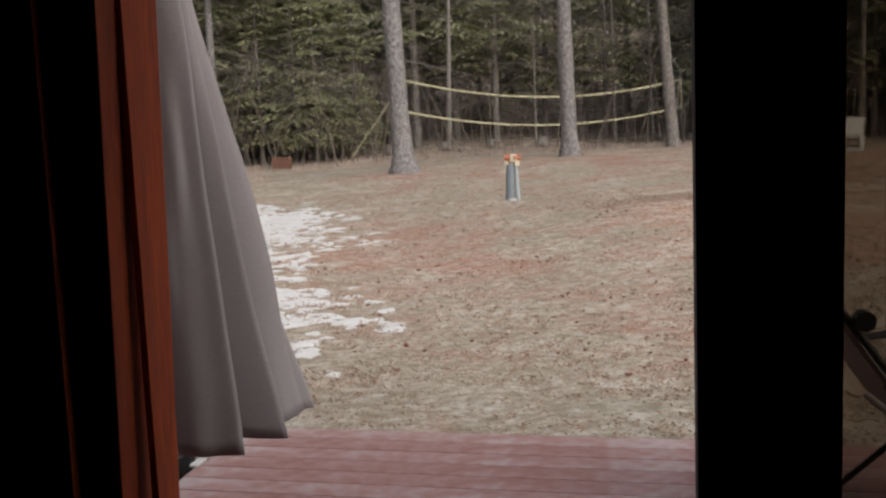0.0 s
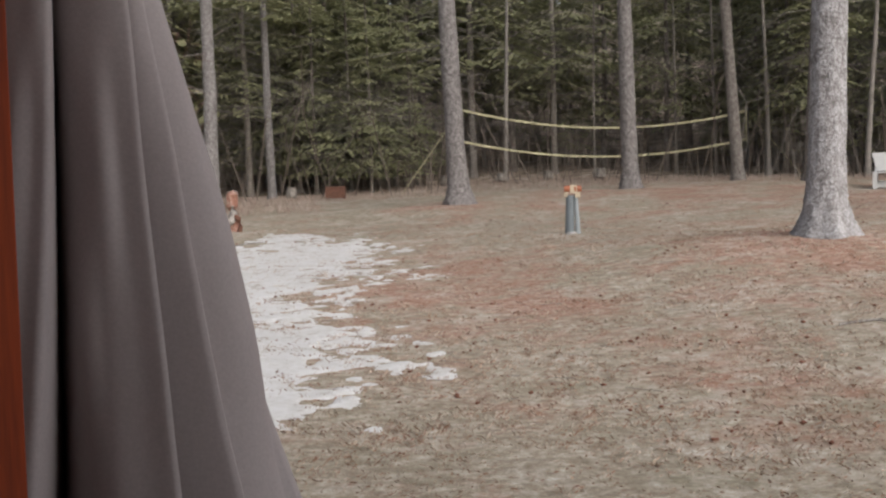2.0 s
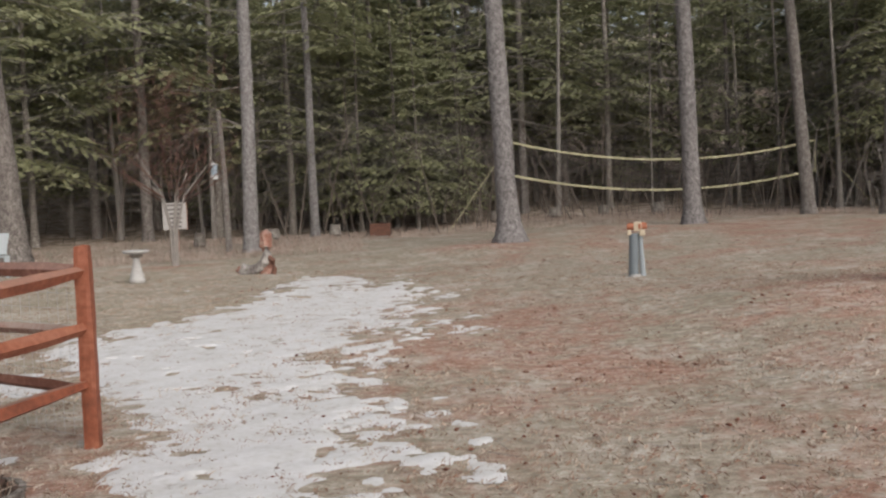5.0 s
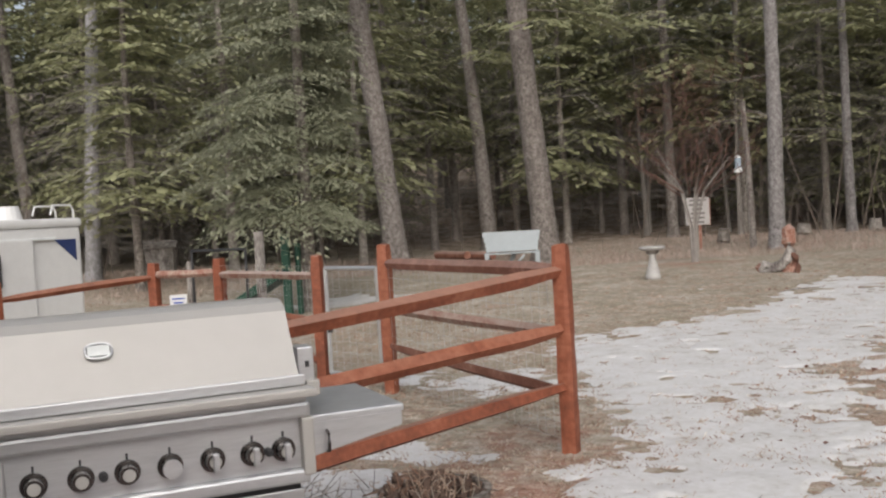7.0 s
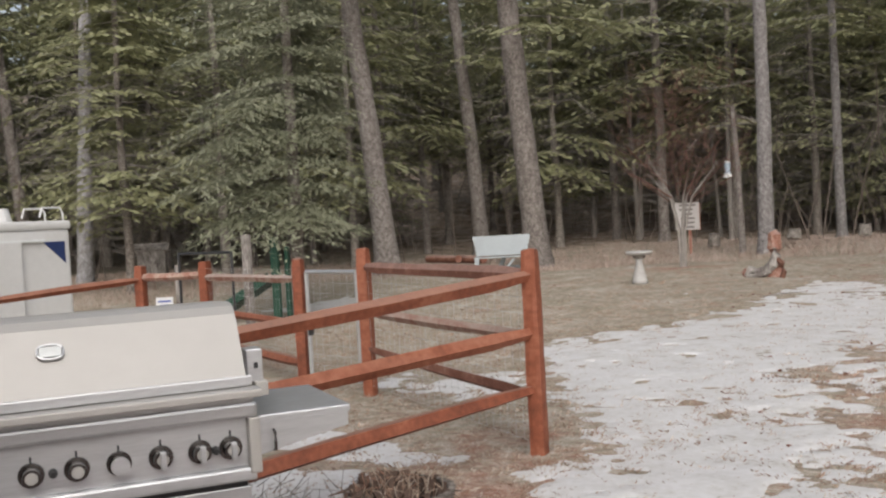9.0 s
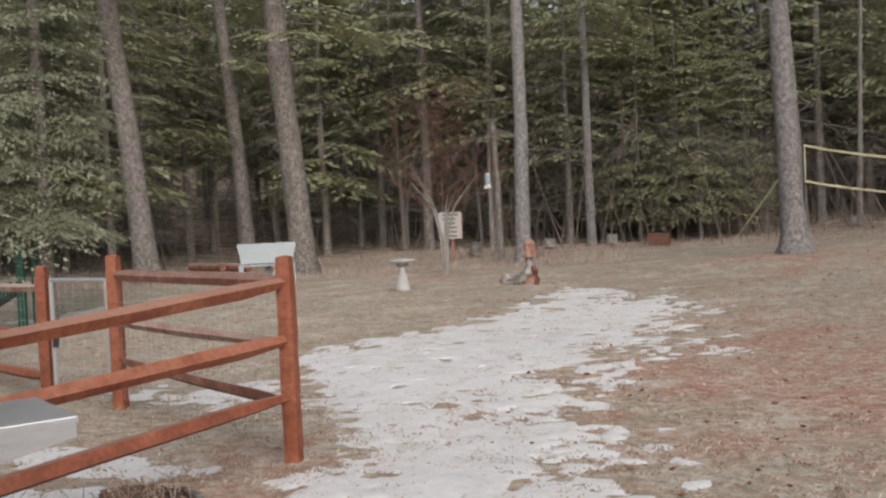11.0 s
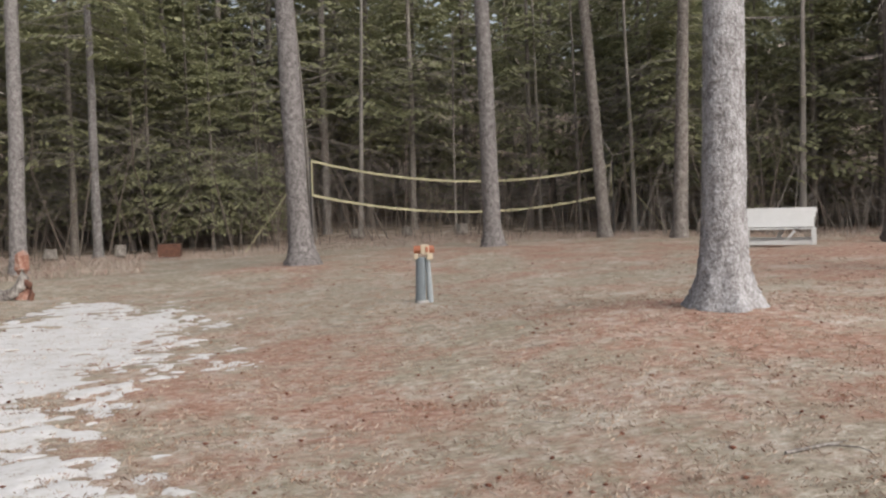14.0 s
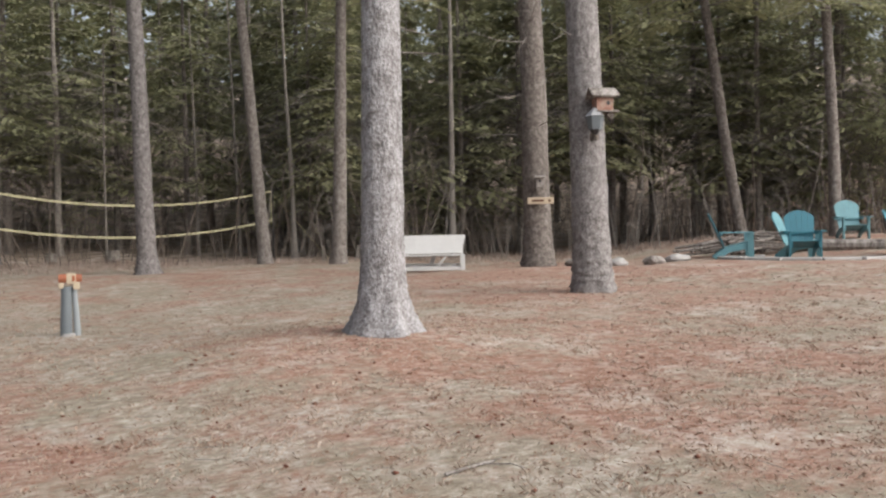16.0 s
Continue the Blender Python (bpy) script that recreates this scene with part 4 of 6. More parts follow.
snow_field("snow", -15, -9, 15, 18, 0.09, [(YARD4, 1.0, 0)], 22, "small far patch of melting snow")
tagged(part("snow", box(B(), (0.04, 0.10, 0.012), (-1.22, 2.40, DZ + 0.008), None, 0.008), SNOW, None, "small strip of snow on the deck's edge", False, HOUSE), "", "snow", "", "stuff")

def on_snow(rs, n):
    x, y = rs.uniform(-5, 0.3, n), rs.uniform(3.3, 17.5, n)
    near = np.abs(edge_distance(x, y, MAIN)) < rs.uniform(0.0, 1.0, n) ** 2 * 0.5 + 0.06
    return x[near], y[near]


blades(13000, on_snow, 0.015, 0.03, 0.0018, TUFT, "snow_tufts", "dry straw tufts poking through the thin snow", 1.2, 8, 0.03, 12)

# cones and twigs strewn on the lawn
rs = np.random.RandomState(31)
n = 700
r, a = 3.2 + 19 * rs.uniform(0, 1, n) ** 1.1, np.radians(rs.uniform(-14, 58, n))
cx, cy = r * np.sin(a), r * np.cos(a)
stay = np.hypot(cx + 1, cy - 1.5) > 2.6
cx, cy = cx[stay], cy[stay]
n = len(cx)
cz = heights(cx, cy) + 0.012
V, Fc = [], []
unit = np.array([[1, 0, 0], [0, 1, 0], [-1, 0, 0], [0, -1, 0], [0, 0, 1], [0, 0, -1.0]])
fc = np.array([[0, 1, 4], [1, 2, 4], [2, 3, 4], [3, 0, 4], [1, 0, 5], [2, 1, 5], [3, 2, 5], [0, 3, 5]])
for i in range(n):
    t = rs.uniform(0, 6.3)
    sc = np.array([0.026, 0.016, 0.012]) * rs.uniform(0.35, 1.1)
    q = unit * sc * rs.uniform(0.8, 1.2, (6, 3))
    q = q @ np.array([[math.cos(t), math.sin(t), 0], [-math.sin(t), math.cos(t), 0], [0, 0, 1]])
    V.append(q + np.array([cx[i], cy[i], cz[i]]))
    Fc.append(fc + 6 * i)
tagged(new("pine_cones", arrays_mesh("pine_cones", np.concatenate(V), np.concatenate(Fc), CONE)), "small dark fallen pine cones strewn on the lawn", "pine cones", "", "stuff")
P = []
for i in range(260):
    rr, aa = 3.4 + 16 * rs.uniform() ** 1.1, radians(rs.uniform(-50, 58))
    x, y, t, L = rr * math.sin(aa), rr * math.cos(aa), rs.uniform(0, 6.3), rs.uniform(0.06, 0.28)
    P.append((np.array([[x, y, gz(x, y) + 0.012]]), np.array([[x + L * math.cos(t), y + L * math.sin(t), gz(x, y) + 0.015]]), np.array([0.003]), np.array([0.0015])))
tagged(new("twigs", arrays_mesh("twigs", *sticks(P), TWIG)), "small fallen grey twigs on the lawn", "twigs", "", "stuff")


def fallen_branch(x, y, turn, L, label="long pale bare branch lying on the lawn"):
    t = thing("fallen_branch", label, "branch", pose(x, y, gz(x, y) + 0.015, 0, 0, turn))
    part("stem", tube(B(), [(0, 0, 0), (L * 0.3, 0.04, 0.02), (L * 0.6, 0.10, 0.02), (L, 0.06, 0.03)], [0.011, 0.009, 0.007, 0.003], 6), WEATHERED, t)
    part("side_twig", tube(B(), [(L * 0.3, 0.04, 0.02), (L * 0.45, -0.08, 0.03), (L * 0.5, -0.2, 0.02)], [0.005, 0.004, 0.002], 5), WEATHERED, t)


fallen_branch(3.0, 5.35, -3, 0.8)
fallen_branch(-3.1, 14.6, 40, 0.7, "short bare branch lying beside the snow")


# ---- split rail fence ----
def post(parent, x, y, h, w=0.12, label="", seed=1, tint=None):
    bm = B()
    rp = random.Random(seed)
    n = 10
    for k in range(n):
        z = -0.1 + (h + 0.1) * k / (n - 1)
        ww = w * (1.0 if k < n - 1 else 0.9)
        for sx, sy in ((-1, -1), (-0.45, -1.08), (0.45, -1.08), (1, -1), (1.08, 0), (1, 1), (0, 1.06), (-1, 1), (-1.08, 0)):
            bm.verts.new((sx * ww / 2 + rp.uniform(-0.003, 0.003), sy * ww / 2 + rp.uniform(-0.003, 0.003), z + (rp.uniform(-0.012, 0.012) if k == n - 1 else 0)))
    bm.verts.ensure_lookup_table()
    for k in range(n - 1):
        for j in range(9):
            a = k * 9 + j
            b = k * 9 + (j + 1) % 9
            bm.faces.new([bm.verts[i] for i in (a, b, b + 9, a + 9)])
    bm.faces.new([bm.verts[(n - 1) * 9 + j] for j in range(9)])
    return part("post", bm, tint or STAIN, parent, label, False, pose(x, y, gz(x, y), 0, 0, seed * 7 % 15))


def rail(parent, p, q, r=0.05, seed=1, tint=None, label=""):
    rp = random.Random(seed)
    p, q = Vector(p), Vector(q)
    bm = B()
    d = (q - p)
    n = 9
    rot = d.to_track_quat("Z", "Y")
    rings = []
    base = [rp.uniform(0.75, 1.25) for _ in range(5)]
    for k in range(n):
        t = k / (n - 1)
        c = p + d * t + Vector((0, 0, 0.007 * math.sin(t * 4 + seed)))
        sc = r * (0.62 if k in (0, n - 1) else 1) * (1 + 0.09 * math.sin(t * 4 + seed * 2))
        rings.append([bm.verts.new(c + rot @ Vector((math.cos(6.283 * j / 5 + 0.3 + seed) * sc * base[j] * rp.uniform(0.93, 1.07), math.sin(6.283 * j / 5 + 0.3 + seed) * sc * base[j] * rp.uniform(0.95, 1.05), 0))) for j in range(5)])
    for a, b in zip(rings, rings[1:]):
        for j in range(5):
            bm.faces.new((a[j], a[(j + 1) % 5], b[(j + 1) % 5], b[j]))
    bm.faces.new(rings[0][::-1])
    bm.faces.new(rings[-1])
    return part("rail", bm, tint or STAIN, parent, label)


def wire(parent, p, q, h=1.0):
    p, q = Vector(p), Vector(q)
    d = q - p
    L = Vector((d.x, d.y)).length
    S_ = []
    for k in range(int(L / 0.1) + 1):
        a = p + d * (k * 0.1 / L)
        S_.append((np.array([[a.x, a.y, a.z]]), np.array([[a.x, a.y, a.z + h]]), np.array([0.0012]), np.array([0.0012])))
    for k in range(11):
        S_.append((np.array([[p.x, p.y, p.z + k * h / 10]]), np.array([[q.x, q.y, q.z + k * h / 10]]), np.array([0.0012]), np.array([0.0012])))
    o = new("wire_mesh", arrays_mesh("wire_mesh", *sticks(S_), GALV))
    o.parent = parent
    return tagged(o, "thin galvanised welded wire mesh", "", "", "stuff")


P1, PA, P2, P3, P4, P5, P6 = (-2.43, 5.70), (-3.42, 2.87), (-4.76, 7.25), (-5.72, 7.55), (-8.6, 9.3), (-9.86, 9.42), (-10.0, 7.2)
HT = {P1: 1.25, PA: 0.95, P2: 1.27, P3: 1.2 - gz(*P3) + 0.0, P4: 1.13 - gz(*P4), P5: 1.10 - gz(*P5), P6: 1.05 - gz(*P6)}
fence = thing("split_rail_fence", "red-stained split rail fence with wire mesh round the yard", "fence")
for k, (p, h) in enumerate(HT.items()):
    post(fence, p[0], p[1], h, 0.092 if k < 4 else 0.115, "", k + 1)


def run(a, b, zs, r=0.05, seed=0, tints=(None,) * 3):
    for k, (za, zb) in enumerate(zs):
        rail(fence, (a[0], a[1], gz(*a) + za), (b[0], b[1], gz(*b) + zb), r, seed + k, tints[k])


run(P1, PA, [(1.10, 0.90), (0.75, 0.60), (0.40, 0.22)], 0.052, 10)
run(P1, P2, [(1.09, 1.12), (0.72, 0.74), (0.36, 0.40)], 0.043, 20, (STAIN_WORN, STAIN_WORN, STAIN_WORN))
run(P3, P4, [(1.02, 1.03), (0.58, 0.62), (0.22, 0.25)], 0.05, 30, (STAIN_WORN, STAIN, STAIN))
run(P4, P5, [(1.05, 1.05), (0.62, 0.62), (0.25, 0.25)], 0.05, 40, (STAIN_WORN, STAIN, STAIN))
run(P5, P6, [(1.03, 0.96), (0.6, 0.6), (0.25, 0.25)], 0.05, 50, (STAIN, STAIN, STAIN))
wire(fence, (P1[0], P1[1] + 0.03, 0.08), (P2[0], P2[1], 0.1))
wire(fence, (P3[0], P3[1], 0.1), (P4[0], P4[1], 0.05))

gate = thing("wire_gate", "galvanised tubular gate with chain link between fence posts", "gate")
ga, gb = Vector((P3[0] + 0.13, P3[1] - 0.05, 0)), Vector((P2[0] - 0.12, P2[1] + 0.05, 0))
for nm, p, q in (("frame_tube", (ga.x, ga.y, 1.08), (gb.x, gb.y, 1.08)), ("frame_tube", (ga.x, ga.y, 0.12), (gb.x, gb.y, 0.12)), ("frame_tube", (ga.x, ga.y, 0.12), (ga.x, ga.y, 1.08)), ("frame_tube", (gb.x, gb.y, 0.12), (gb.x, gb.y, 1.08))):
    part(nm, rod(B(), p, q, 0.019), GALV, gate)
wire(gate, (ga.x, ga.y, 0.13), (gb.x, gb.y, 0.13), 0.94)
part("latch", box(B(), (0.03, 0.05, 0.12), (ga.x + 0.02, ga.y, 0.55), None, 0.004), BLACK, gate)
gate2 = thing("wire_gate", "dark tubular gate with chain link beside the trailer", "gate")
part("frame_tube", rod(B(), (P4[0] - 0.1, P4[1] + 0.6, 1.22), (P5[0] + 0.1, P5[1] + 0.6, 1.22), 0.018), BLACK, gate2)
for q in (P4, P5):
    part("frame_tube", rod(B(), (q[0] + (0.1 if q is P5 else -0.1), q[1] + 0.6, gz(*q) - 0.1), (q[0] + (0.1 if q is P5 else -0.1), q[1] + 0.6, 1.22), 0.018), BLACK, gate2)
gate3 = thing("wire_gate", "galvanised chain link gate near the trailer", "gate")
part("frame_tube", rod(B(), (P6[0] - 0.05, P6[1] - 0.15, 0.95), (-10.2, 5.6, 0.72), 0.02), GALV, gate3)
part("frame_tube", rod(B(), (P6[0] - 0.05, P6[1] - 0.15, 0.0), (P6[0] - 0.05, P6[1] - 0.15, 0.95), 0.02), GALV, gate3)
wire(gate3, (P6[0] - 0.05, P6[1] - 0.15, -0.1), (-10.2, 5.6, -0.2), 0.98)
fs = thing("notice_board", "small pale notice board with unreadable blue lines on wire", "sign", pose(-9.3, 9.28, 0.62, 0, 0, 30))
part("board", box(B(), (0.22, 0.012, 0.16), (0, 0, 0), None, 0.002), WHITE, fs)
part("bar", box(box(B(), (0.16, 0.004, 0.02), (0, -0.009, 0.03)), (0.12, 0.004, 0.02), (0, -0.009, -0.02)), BLUE, fs)

# ---- grill ----
GD = math.degrees(math.atan2(0.809, 0.587))
gr = thing("gas_grill", "large stainless steel gas grill with closed lid and row of knobs", "grill", pose(-1.751, 2.411, 0, 0, 0, GD))
W = 1.22   # local x runs back along the front from the right corner, local y into the grill
LX = -W / 2


def gpart(name, size, at, material, bev=0.004, label="", parent=None):
    return part(name, box(B(), size, at, None, bev), material, parent or gr, label)


gpart("cabinet", (W - 0.04, 0.5, 0.62), (LX, 0.30, 0.43), STEEL)
gpart("cabinet_door", (W - 0.10, 0.02, 0.50), (LX, 0.035, 0.38), STEEL)
# Solid black bar in place of the gap's shade.
gpart("shadow_gap", (W - 0.06, 0.47, 0.025), (LX, 0.29, 0.7525), BLACK, 0)
gpart("base_rail", (W - 0.02, 0.06, 0.04), (LX, 0.035, 0.785), STEEL, 0.008)
gpart("control_panel", (W - 0.05, 0.03, 0.145), (LX - 0.0, 0.045, 0.8775), STEEL)
gpart("panel_frame", (W, 0.05, 0.045), (LX, 0.03, 0.9725), STEEL, 0.01)
gpart("end_trim", (0.035, 0.07, 0.165), (-0.012, 0.035, 0.868), STEEL_LID, 0.006)
gpart("firebox", (W - 0.03, 0.50, 0.05), (LX, 0.29, 0.985), STEEL, 0.006)
gpart("lip", (W + 0.01, 0.075, 0.012), (LX, -0.012, 1.034), STEEL_LID, 0.004)
gpart("lip_front", (W + 0.01, 0.010, 0.022), (LX, -0.046, 1.028), STEEL_LID, 0.004)
gpart("drip_rail", (W - 0.02, 0.03, 0.022), (LX, 0.02, 1.006), STEEL, 0.004)
# lid: curved profile
prof = [(0.02, 1.04), (0.035, 1.06), (0.15, 1.245), (0.18, 1.268), (0.23, 1.278), (0.50, 1.265), (0.545, 1.23), (0.55, 1.04)]
lid = B()
NS = 2
for xa, xb in (((-W + 0.02), -0.02),):
    a = [lid.verts.new((xa, y, z)) for y, z in prof]
    b = [lid.verts.new((xb, y, z)) for y, z in prof]
    lid.faces.new(a)
    lid.faces.new(b[::-1])
    for k in range(len(prof)):
        j = (k + 1) % len(prof)
        lid.faces.new((a[j], a[k], b[k], b[j]))
lidp = part("lid", lid, STEEL_LID, gr, "closed bright steel lid with a small oval gauge")
part("lid_edge", box(B(), (W - 0.02, 0.012, 0.03), (LX, 0.012, 1.058), None, 0.004), STEEL, lidp)
gx_, gy_, gz_ = -0.55, 0.115, 1.205
tl = Matrix.Translation((gx_, gy_ - 0.012, gz_ - 0.018)) @ Matrix.Rotation(radians(-32), 4, "X")
bm = B()
tube(bm, [tl @ Vector((0.034 * math.cos(t) * (1 + 0.12 * abs(math.sin(2 * t))), 0, 0.022 * math.sin(t) * (1 + 0.12 * abs(math.sin(2 * t))))) for t in (6.2832 * k / 18 for k in range(19))], 0.004, 6)
part("gauge_ring", bm, STEEL, lidp)
part("gauge_face", box(B(), (0.058, 0.006, 0.032), (0, 0, 0), tl.to_3x3().to_4x4(), 0.003), PALEGREY, lidp, "", False, Matrix.Translation(tl.translation))
for k, x in enumerate((-0.08, -0.168, -0.278, -0.392, -0.503, -0.62, -0.735, -0.85, -0.965, -1.08)):
    kn = new("knob", mesh_of("knob", rod(rod(B(), (0, 0.0, 0), (0, -0.012, 0), 0.031, 0.031, 20), (0, -0.012, 0), (0, -0.042, 0), 0.026, 0.023, 20), CHROME))
    kn.parent = gr
    kn.matrix_basis = pose(x, 0.028, 0.865)
    part("knob_cap", rod(B(), (0, -0.045, 0), (0, -0.049, 0), 0.017 if k != 3 else 0.026, 0.016 if k != 3 else 0.025, 20), STEEL_LID if k != 3 else STEEL, kn)
    part("bezel", rod(B(), (0, 0.012, 0), (0, -0.004, 0), 0.036, 0.034, 22), CHROME, kn)
    if k < 3:
        part("grip", box(B(), (0.016, 0.02, 0.05), (0, -0.052, 0), None, 0.004), STEEL, kn)
    part("mark", box(B(), (0.006, 0.003, 0.018), (0, 0.0, 0.042)), BLACK, kn)
for x in (-0.125, -0.565):
    part("igniter", rod(rod(B(), (x, 0.03, 0.865), (x, 0.008, 0.865), 0.012, 0.012, 12), (x, 0.008, 0.865), (x, -0.005, 0.865), 0.009, 0.008, 12), BLACK, gr)
gpart("side_shelf", (0.29, 0.46, 0.022), (0.15, 0.27, 0.935), STEEL, 0.005, "folding steel side shelf")
part("shelf_apron", prism(B(), [(0.005, 0.828), (0.285, 0.885), (0.285, 0.926), (0.005, 0.926)], 0.014, Matrix.Translation((0, 0.045, 0))), STEEL, gr)
part("shelf_hook", tube(B(), [(0.05, 0.03, 0.90), (0.05, 0.012, 0.895), (0.05, 0.008, 0.87), (0.05, 0.012, 0.845), (0.05, 0.03, 0.84)], 0.005), CHROME, gr)
gpart("rotisserie_bracket", (0.05, 0.08, 0.10), (0.025, 0.16, 1.085), STEEL, 0.005)
gpart("bracket_cap", (0.04, 0.05, 0.045), (0.04, 0.13, 1.015), STEEL_LID, 0.004)
gpart("bracket_hole", (0.012, 0.004, 0.018), (0.028, 0.118, 1.085), BLACK, 0)
for x in (-0.08, -W + 0.08):
    for y in (0.10, 0.50):
        part("caster", rod(B(), (x - 0.02, y, 0.05), (x + 0.02, y, 0.05), 0.05, 0.05, 14), BLACK, gr)
        part("caster_fork", rod(B(), (x, y, 0.05), (x, y, 0.14), 0.015, 0.015, 8), STEEL, gr)

# ---- closed umbrella ----
um = thing("patio_umbrella", "closed grey patio umbrella with loose hanging folds on the deck", "umbrella", pose(-0.735, -0.45, DZ + 0.006))
NP_, NZ = 360, 60
v = []
ph = np.linspace(0, 2 * np.pi, NP_, endpoint=False)
HB, HTP = 0.90, 2.45
# where each pleat ends, going round, with its own depth and fullness
ENDS = np.radians([20, 62, 100, 138, 175, 210, 243, 277, 315, 332, 378])
DEEP = np.array([0, 0.34, 0.36, 0.34, 0.36, 0.4, 0.36, 0.36, 0.9, 0.42, 0.36])
FULL = np.array([1, 0.6, 0.6, 0.5, 0.6, 0.6, 0.5, 0.5, 0.48, 0.85, 0.36])
ru = np.random.RandomState(17)
crease = smooth_noise(ru, (NZ, NP_), 9) * 0.5 + smooth_noise(ru, (NZ, NP_), 22)
for k in range(NZ):
    t = k / (NZ - 1)
    z = HTP + (HB - HTP) * t
    base = float(np.interp(z, [0.9, 1.13, 1.36, 1.55, 1.75, 2.1, 2.45], [0.352, 0.29, 0.24, 0.198, 0.158, 0.085, 0.035]))
    turned = np.where(ph < ENDS[0], ph + 2 * np.pi, ph)
    turned = np.clip(np.where(turned > ENDS[-1], turned - 2 * np.pi, turned), ENDS[0], ENDS[-1] - 1e-6)
    ang = ph + 0.48 * (1 - t)
    seg_ = np.clip(np.searchsorted(ENDS, turned, side="right"), 1, 10)
    u = (turned - ENDS[seg_ - 1]) / (ENDS[seg_] - ENDS[seg_ - 1])
    crest = np.where(u < 0.93, np.clip(u / 0.93, 0, 1) ** FULL[seg_], 1 - ((u - 0.93) / 0.07) ** 1.4)
    rad = base * (1 - DEEP[seg_] * (1 - crest) - 0.05 * crest * np.clip(u - 0.55, 0, 1)) + 0.010 * crease[k] * min(1, 2 * t)
    hem = 0.02 * (1 - crest) * t ** 8 + 0.012 * np.sin(ph * 2 + 0.8) * t ** 6
    v.append(np.stack([rad * np.cos(ang), rad * np.sin(ang), z + hem - DZ], 1))
v = np.concatenate(v)
i, k = np.arange(NZ - 1)[:, None] * NP_, np.arange(NP_)[None, :]
f = np.stack([i + k, i + (k + 1) % NP_, i + NP_ + (k + 1) % NP_, i + NP_ + k], -1).reshape(-1, 4)
o = new("canopy", arrays_mesh("canopy", v, f, FABRIC, True))
o.parent = um
so = o.modifiers.new("thickness", "SOLIDIFY")
so.thickness = 0.003
part("pole", rod(B(), (0, 0, 0), (0, 0, 2.5), 0.019, 0.019, 14), BLACK, um)
part("finial", rod(B(), (0, 0, 2.5), (0, 0, 2.56), 0.03, 0.008, 12), BLACK, um)
part("base", rod(rod(B(), (0, 0, 0), (0, 0, 0.06), 0.23, 0.21, 28), (0, 0, 0.06), (0, 0, 0.30), 0.035, 0.03, 14), BLACK, um)
# Invented tub: its black stands in for the dark patch beyond the deck.
tub = thing("stand_in_tub", "low black tub added for a dark patch by the deck's edge", "tub", HOUSE @ pose(-1.55, 2.45, gz(-1.25, 1.85)))
part("body", rod(B(), (0, 0, 0), (0, 0, 0.15), 0.24, 0.28, 24), BLACK, tub)
part("rim", rod(B(), (0, 0, 0.15), (0, 0, 0.17), 0.295, 0.295, 24), BLACK, tub)

# draped cover before the grill
cv = thing("chair_cover", "pale grey fabric cover peaked over a folded chair", "cover", pose(-1.17, 1.03, 0))
tip = 1.20
cm = B()
N1, N2 = 14, 10
rows_ = []
along_ = Vector((-0.86, -0.52, 0))
for a in range(N1):
    t = a / (N1 - 1)
    row = []
    for b in range(N2):
        s = b / (N2 - 1)
        half = 0.015 + 0.17 * s ** 0.8
        p = Vector((0, 0, tip - 0.38 * t - 0.05 * t * t - 0.82 * s)) + along_ * (0.62 * t)
        n_ = Vector((0.52, -0.86, 0))
        row.append((p, n_, half))
    rows_.append(row)
for sg in (1, -1):
    grid = [[cm.verts.new(p + n_ * (sg * half * (1 - 0.5 * abs(2 * (a / (N1 - 1)) - 1) ** 3)) + along_ * (0.012 * math.sin(9 * b + a))) for b, (p, n_, half) in enumerate(row)] for a, row in enumerate(rows_)]
    for a in range(N1 - 1):
        for b in range(N2 - 1):
            cm.faces.new((grid[a][b], grid[a + 1][b], grid[a + 1][b + 1], grid[a][b + 1]))
    ends = grid if sg == 1 else None
    if sg == 1:
        first = grid
    else:
        for e in (0, N1 - 1):
            for b in range(N2 - 1):
                cm.faces.new((first[e][b], first[e][b + 1], grid[e][b + 1], grid[e][b]))
        for a in range(N1 - 1):
            cm.faces.new((first[a][0], first[a + 1][0], grid[a + 1][0], grid[a][0]))
part("cloth", cm, COVER, cv, "", True)
part("frame_leg", box(rod(B(), (-0.5, -0.3, 0.13), (-0.25, -0.15, 0.9), 0.012), (0.6, 0.03, 0.03), (-0.27, -0.16, 0.135), Matrix.Rotation(radians(31), 4, "Z")), BLACK, cv)

